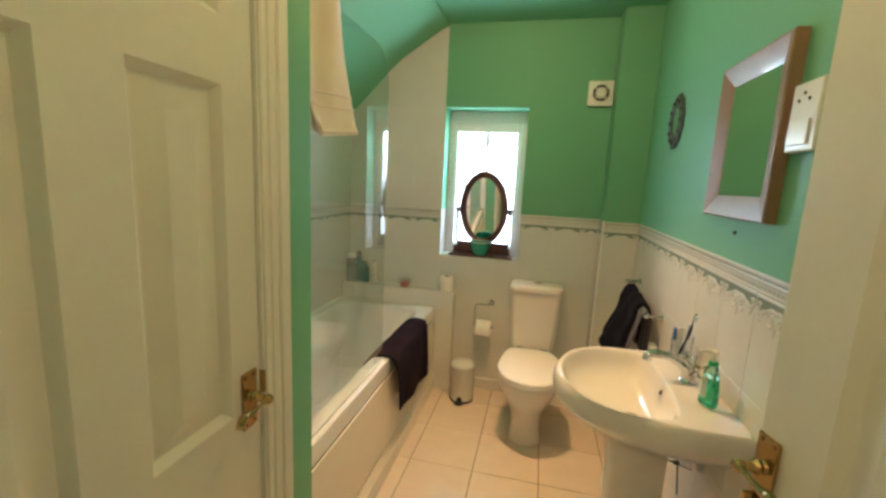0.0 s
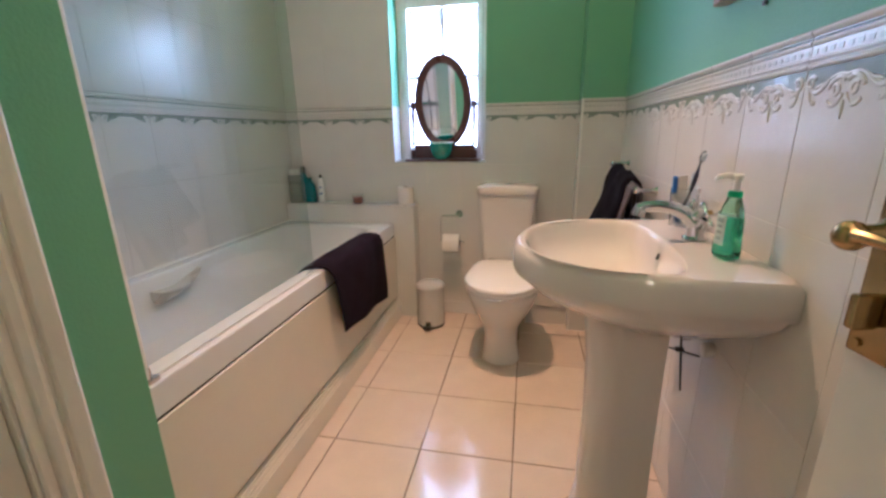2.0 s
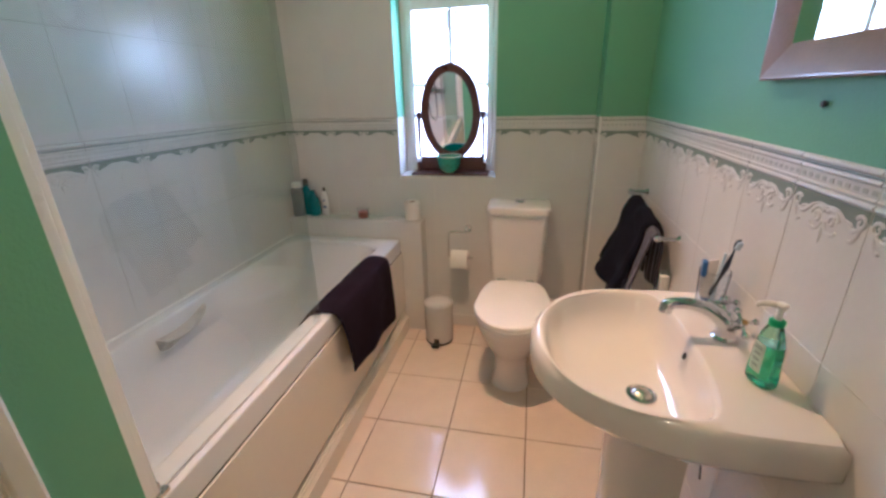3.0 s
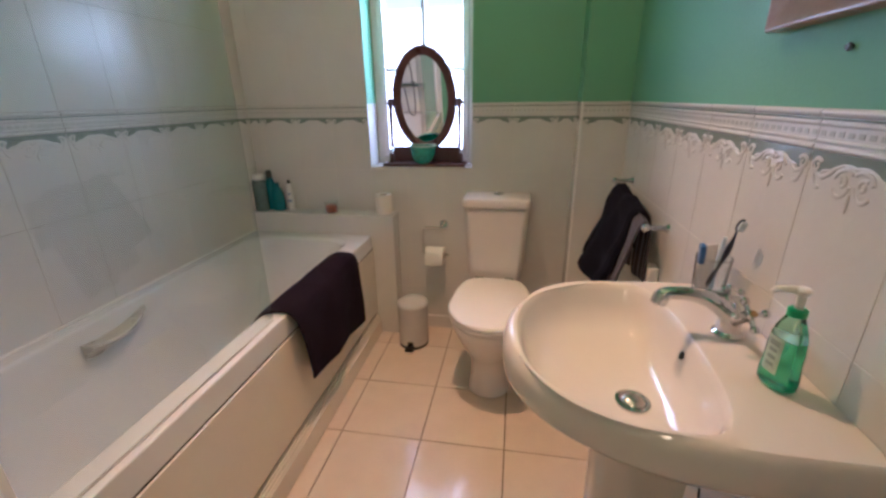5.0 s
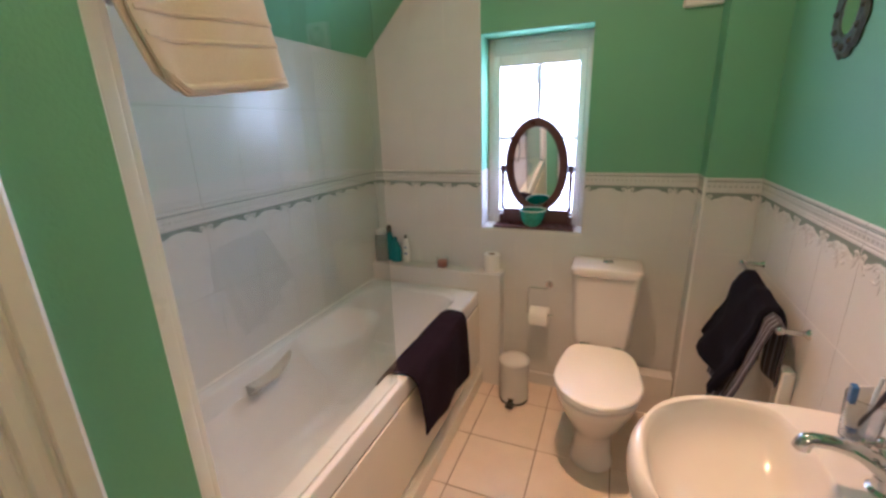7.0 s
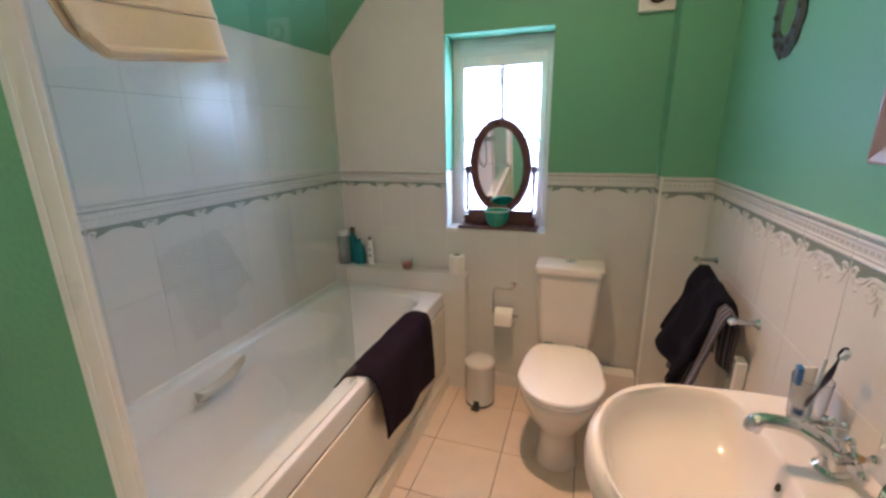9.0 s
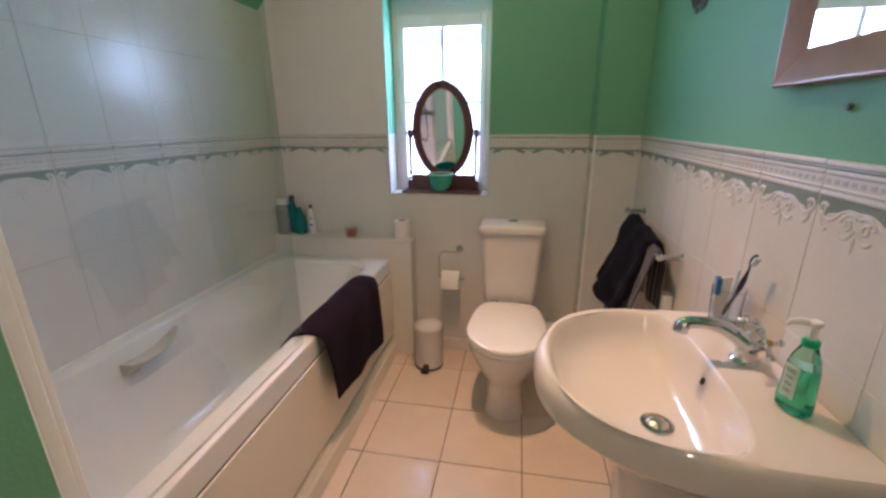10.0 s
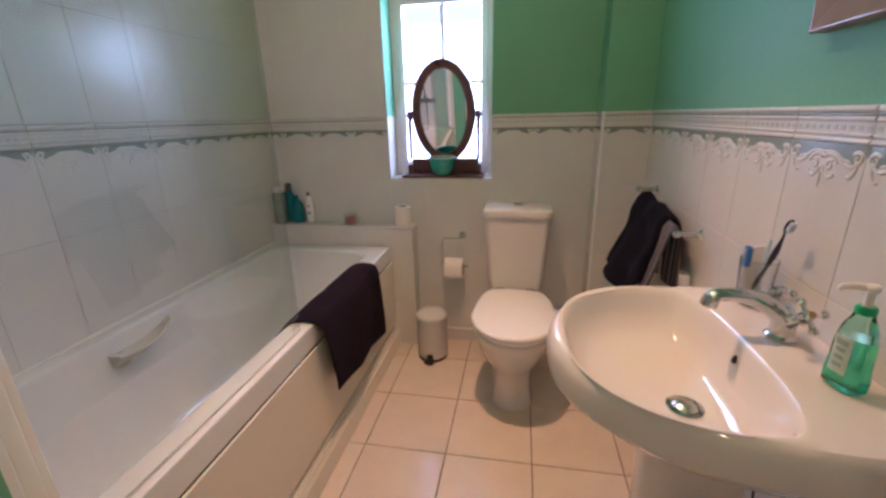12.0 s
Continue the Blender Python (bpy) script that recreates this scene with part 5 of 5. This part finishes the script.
# ---- pedal bin ----
def build_bin():
    c = (0.447, 2.608, 0.0)
    t = thing("pedal_bin", c, "small white metal pedal bin", "bin")
    part("body", lathe(B(), [(0.072, 0.010), (0.078, 0.014), (0.080, 0.02), (0.080, 0.225), (0.081, 0.228), (0.081, 0.232), (0.070, 0.233)], c, 36), M_binpaint, t)
    part("base_ring", lathe(B(), [(0.076, 0.0), (0.080, 0.002), (0.080, 0.0095), (0.070, 0.0098)], c, 36), M_black, t, "black plastic foot ring")
    part("lid", lathe(B(), [(0.083, 0.2335), (0.084, 0.236), (0.084, 0.248), (0.080, 0.256), (0.066, 0.266), (0.040, 0.272), (0.010, 0.274)], c, 36), M_binpaint, t)
    bm = box(B(), c[0] - 0.022, c[0] + 0.022, c[1] - 0.118, c[1] - 0.074, 0.012, 0.020, 0.003)
    box(bm, c[0] - 0.022, c[0] + 0.022, c[1] - 0.1225, c[1] - 0.1085, 0.014, 0.026, 0.003)
    part("pedal", bm, M_black, t, "black plastic pedal")
    bm = box(B(), c[0] - 0.017, c[0] + 0.017, c[1] - 0.083, c[1] - 0.078, 0.022, 0.05, 0.002)
    part("pedal_plate", bm, M_steel, t, "grey metal pedal slot plate")
    part("lid_hinge", box(B(), c[0] - 0.02, c[0] + 0.02, c[1] + 0.076, c[1] + 0.090, 0.22, 0.246, 0.003), M_steel, t)
    bm = tube(B(), [(c[0] - 0.081, c[1], 0.215), (c[0] - 0.06, c[1] + 0.07, 0.232), (c[0], c[1] + 0.096, 0.236), (c[0] + 0.06, c[1] + 0.07, 0.232), (c[0] + 0.081, c[1], 0.215)], 0.0028, 6)
    part("handle", bm, M_steel, t, "thin wire carrying handle")


build_bin()

# ---- ceiling lights ----
def build_ceiling_light(x, y):
    t = thing("ceiling_light", (x, y, CEIL), "small white ceiling light with a bare warm bulb, out of view", "ceiling light", "ceiling lights")
    part("base", lathe(B(), [(0.048, CEIL - 0.0005), (0.048, CEIL - 0.012), (0.040, CEIL - 0.026), (0.022, CEIL - 0.028)], (x, y, 0), 28), M_plastic, t)
    part("holder", lathe(B(), [(0.018, CEIL - 0.055), (0.020, CEIL - 0.0285)], (x, y, 0), 14), M_plastic, t)
    bl = part("bulb", ball(B(), (x, y, CEIL - 0.082), 0.027, 16), M_bulb, t, "glowing warm bulb")
    bl.visible_shadow = False


build_ceiling_light(LAMP_X, LAMP_Y)
# added fixture for the unseen fill lamp by the door
build_ceiling_light(FILL_X, FILL_Y)


# ---- wall tiles, floor tiles: pieces, last ----
TT = 0.0006


def plain_mesh(name, w, h, material):
    """A tile of w by h, its front at local y = 0 looking to -y, x from 0 to w, z from 0 to h."""
    bm = prism(B(), [Vector((0, 0, 0)), Vector((w, 0, 0)), Vector((w, 0, h)), Vector((0, 0, h))], TT, 0.0008)
    bmesh.ops.recalc_face_normals(bm, faces=bm.faces)
    me = bpy.data.meshes.new(name)
    bm.to_mesh(me)
    bm.free()
    me.materials.append(material)
    return me


def spiral(cx, cz, r0, turns, sgn, start):
    return [(cx + sgn * r0 * (1 - 0.72 * k / 14) * math.cos(start + turns * 2 * math.pi * k / 14), -0.0008, cz + r0 * (1 - 0.72 * k / 14) * math.sin(start + turns * 2 * math.pi * k / 14)) for k in range(15)]


def border_mesh(w, h):
    """The border tile: mouldings and beads along the top, a sage band with a lace edge, raised scrolls below."""
    bm = prism(B(), [Vector((0, 0, 0)), Vector((w, 0, 0)), Vector((w, 0, h)), Vector((0, 0, h))], TT, 0.0008)
    flat_faces = len(bm.faces)
    e = 0.0012

    def bar(z0, z1, out, mi=0):
        n = 5
        rings = []
        for x in (e, w - e):
            rings.append([Vector((x, -out * math.sin(math.pi * k / n) - 0.0002, z0 + (z1 - z0) * k / n)) for k in range(n + 1)] + [Vector((x, 0.001, z1)), Vector((x, 0.001, z0))])
        loft(bm, rings, mi=mi)
    bar(h - 0.014, h - 0.001, 0.006)
    bar(h - 0.019, h - 0.0155, 0.0015, 1)
    bar(h - 0.028, h - 0.020, 0.0035)
    bar(h - 0.053, h - 0.047, 0.0030)
    bar(h - 0.065, h - 0.0555, 0.0040)
    for k in range(10):
        x = w * (k + 0.5) / 10
        box(bm, x - 0.0055, x + 0.0055, -0.0007, 0.0, h - 0.0425, h - 0.0345, mi=2)
    # sage band with a scalloped lower edge
    n = 40
    top, low = [], []
    for k in range(n + 1):
        u = k / n
        s = abs(u - 0.5) * 2
        x = e + (w - 2 * e) * u
        drop = 0.016 + 0.022 * (min(1, s / 0.80) ** 1.8) - 0.0042 * abs(math.sin(u * math.pi * 4))
        if s > 0.80:
            drop -= 0.020 * min(1, (s - 0.80) / 0.12)
        low.append((x, h - 0.066 - max(0.004, drop)))
        top.append((x, h - 0.0655))
    for k in range(n):
        bm.faces.new([bm.verts.new((p[0], -0.0008, p[1])) for p in (top[k], low[k], low[k + 1], top[k + 1])]).material_index = 1
    # raised scrolls: half volutes at the joints, leaves under the middle
    before = len(bm.verts)
    tube(bm, [(q[0], -0.0006, q[1]) for q in low[6:-6]], 0.0026, 6)
    for sgn, x in ((1, 0.012), (-1, w - 0.012)):
        tube(bm, spiral(x + sgn * 0.004, h - 0.088, 0.0125, 1.15, sgn, 0.5), [0.0040 - 0.0001 * k for k in range(15)], 6)
        tube(bm, bez((x + sgn * 0.006, -0.0006, h - 0.097), (x + sgn * 0.018, -0.0012, h - 0.112), (x + sgn * 0.034, -0.0012, h - 0.100), (x + sgn * 0.046, -0.0006, h - 0.088), 8), 0.0036, 6)
        tube(bm, bez((x + sgn * 0.002, -0.0010, h - 0.097), (x + sgn * 0.004, -0.0012, h - 0.118), (x + sgn * 0.016, -0.002, h - 0.126), (x + sgn * 0.020, -0.0008, h - 0.118), 8), 0.0032, 6)
    for sgn in (1, -1):
        c = w / 2
        tube(bm, bez((c + sgn * 0.002, -0.001, h - 0.090), (c + sgn * 0.012, -0.0012, h - 0.080), (c + sgn * 0.030, -0.0012, h - 0.084), (c + sgn * 0.038, -0.001, h - 0.100), 8), 0.0036, 6)
        tube(bm, spiral(c + sgn * 0.020, h - 0.104, 0.0105, 1.0, sgn, 0.8), 0.0032, 6)
        tube(bm, bez((c + sgn * 0.004, -0.001, h - 0.108), (c + sgn * 0.010, -0.0012, h - 0.128), (c + sgn * 0.026, -0.0012, h - 0.132), (c + sgn * 0.036, -0.0008, h - 0.118), 8), 0.0032, 6)
    tube(bm, [(w / 2, -0.001, h - 0.118), (w / 2, -0.0012, h - 0.130), (w / 2, -0.001, h - 0.146)], [0.002, 0.0045, 0.0015], 6)
    for k, v in enumerate(bm.verts):
        if k >= before:
            v.co.y *= 0.55          # a low, pressed relief
    bmesh.ops.recalc_face_normals(bm, faces=bm.faces)
    for k, f in enumerate(bm.faces):
        f.smooth = k >= flat_faces
    me = bpy.data.meshes.new("border_tile")
    bm.to_mesh(me)
    bm.free()
    me.set_sharp_from_angle(angle=radians(40))
    # the flat body of the tile keeps crisp edges
    firm = {k for f in me.polygons if f.index < flat_faces for k in f.edge_keys}
    for e2 in me.edges:
        if e2.key in firm:
            e2.use_edge_sharp = True
    for m in (M_tile, M_sage, M_bead):
        me.materials.append(m)
    return me


GAP = 0.0019
ME_TILE = plain_mesh("tile", TW - GAP, TH - GAP, M_tile)
ME_BORDER = border_mesh(TW - GAP, TH - GAP)
ROWS_Z = [(0.0, 0.263), (0.263, 0.596), (0.596, 0.929), (0.929, DADO), (DADO, 1.595), (1.595, 1.928), (1.928, 2.261), (2.261, 2.45)]


def lay(parent, origin, along, length, phase, z_from, z_to):
    """Tiles over a straight wall from origin along a direction, columns from phase on, rows between two heights."""
    along = Vector(along)
    out = Vector((along.y, -along.x, 0))          # the side that the tiles look to
    rot = Matrix((along, -out, Vector((0, 0, 1)))).transposed().to_4x4()
    cuts = sorted({0.0, length, *[phase + k * TW for k in range(-20, 30) if 0.004 < phase + k * TW < length - 0.004]})
    for a, b in zip(cuts, cuts[1:]):
        for z0, z1 in ROWS_Z:
            z1c = min(z1, z_to)
            if z0 < z_from - 0.001 or z1c - z0 < 0.02:
                continue
            border = abs(z0 - 0.929) < 0.001 and z1c > DADO - 0.01
            ob = new("border_tile" if border else "tile", ME_BORDER if border else ME_TILE)
            sx, sz = (b - a - GAP) / (TW - GAP), (z1c - z0 - GAP) / (TH - GAP)
            p = Vector(origin) + along * (a + GAP / 2)
            ob.matrix_world = Matrix.Translation((p.x, p.y, z0 + GAP / 2)) @ rot @ Matrix.Diagonal((sx, 1, sz, 1))
            ob.parent = parent


# left wall looks to +x: run along -y... a run along +y looks to +x
lay(wall_left, (XL, YC, 0), (0, 1, 0), YB - YC, 1.82 - 1.0 - YC, 0.55, 1.885)
# back wall looks to -y
lay(wall_back, (XL, YB, 0), (1, 0, 0), WX0 - XL, WX0 - XL, 0.55, 1.262)
lay(wall_back, (WX1, YB, 0), (1, 0, 0), BOX_X - WX1, 0.0, 0.0, DADO)
lay(wall_back, (WX0, YB, 0), (1, 0, 0), WX1 - WX0, 0.0, 0.0, WZ0 - 0.012)
# boxing: its front and its side
lay(pipe_boxing, (BOX_X + 0.007, BOX_Y, 0), (1, 0, 0), XR - BOX_X - 0.008, 0.0, 0.0, DADO)
lay(pipe_boxing, (BOX_X, YB - 0.001, 0), (0, -1, 0), YB - BOX_Y - 0.009, 0.0, 0.0, DADO)
# right wall looks to -x
lay(wall_right, (XR, BOX_Y - 0.001, 0), (0, -1, 0), BOX_Y, (BOX_Y - 2.44), 0.0, DADO)

# back wall above the border beside the window, cut to the slope
x = WX0 - 0.0005
while x > XL + 0.01:
    x0 = max(XL, x - TW)
    for z0, z1 in ROWS_Z[4:]:
        steps = [x0 + GAP / 2 + (x - x0 - GAP) * k / 8 for k in range(9)]
        tops = [min(z1 - GAP / 2, slope_z(s) + 0.004) for s in steps]
        if max(tops) < z0 + 0.02:
            continue
        keep = [(s, tp) for s, tp in zip(steps, tops) if tp > z0 + GAP]
        if len(keep) < 3:
            continue
        poly = [Vector((keep[0][0], YB, z0 + GAP / 2)), Vector((keep[-1][0], YB, z0 + GAP / 2))] + [Vector((s, YB, tp)) for s, tp in reversed(keep)]
        part("tile", prism(B(), poly, TT, 0.0008), M_tile, wall_back, sharp=15)
    x -= TW

# floor tiles on a third-of-a-metre grid
FT, FX, FY = 0.3305, 0.6365, 1.920
bm = prism(B(), [Vector((0, 0, 0)), Vector((FT - 0.004, 0, 0)), Vector((FT - 0.004, FT - 0.004, 0)), Vector((0, FT - 0.004, 0))], 0.008, 0.0015)
ME_FLOOR = bpy.data.meshes.new("floor_tile")
bm.to_mesh(ME_FLOOR)
bm.free()
ME_FLOOR.materials.append(M_floor)
for i in range(-2, 4):
    for j in range(-7, 4):
        x0, x1 = max(FX + (i - 1) * FT, 0.20 if j > -4 else XC), min(FX + i * FT, XR)
        y0, y1 = max(FY + (j - 1) * FT, -0.12), min(FY + j * FT, YB)
        if x1 - x0 < 0.02 or y1 - y0 < 0.02:
            continue
        ob = new("floor_tile", ME_FLOOR)
        ob.matrix_world = Matrix.Translation((x0 + 0.002, y0 + 0.002, 0)) @ Matrix.Diagonal(((x1 - x0 - 0.004) / (FT - 0.004), (y1 - y0 - 0.004) / (FT - 0.004), 1, 1))
        ob.parent = floor
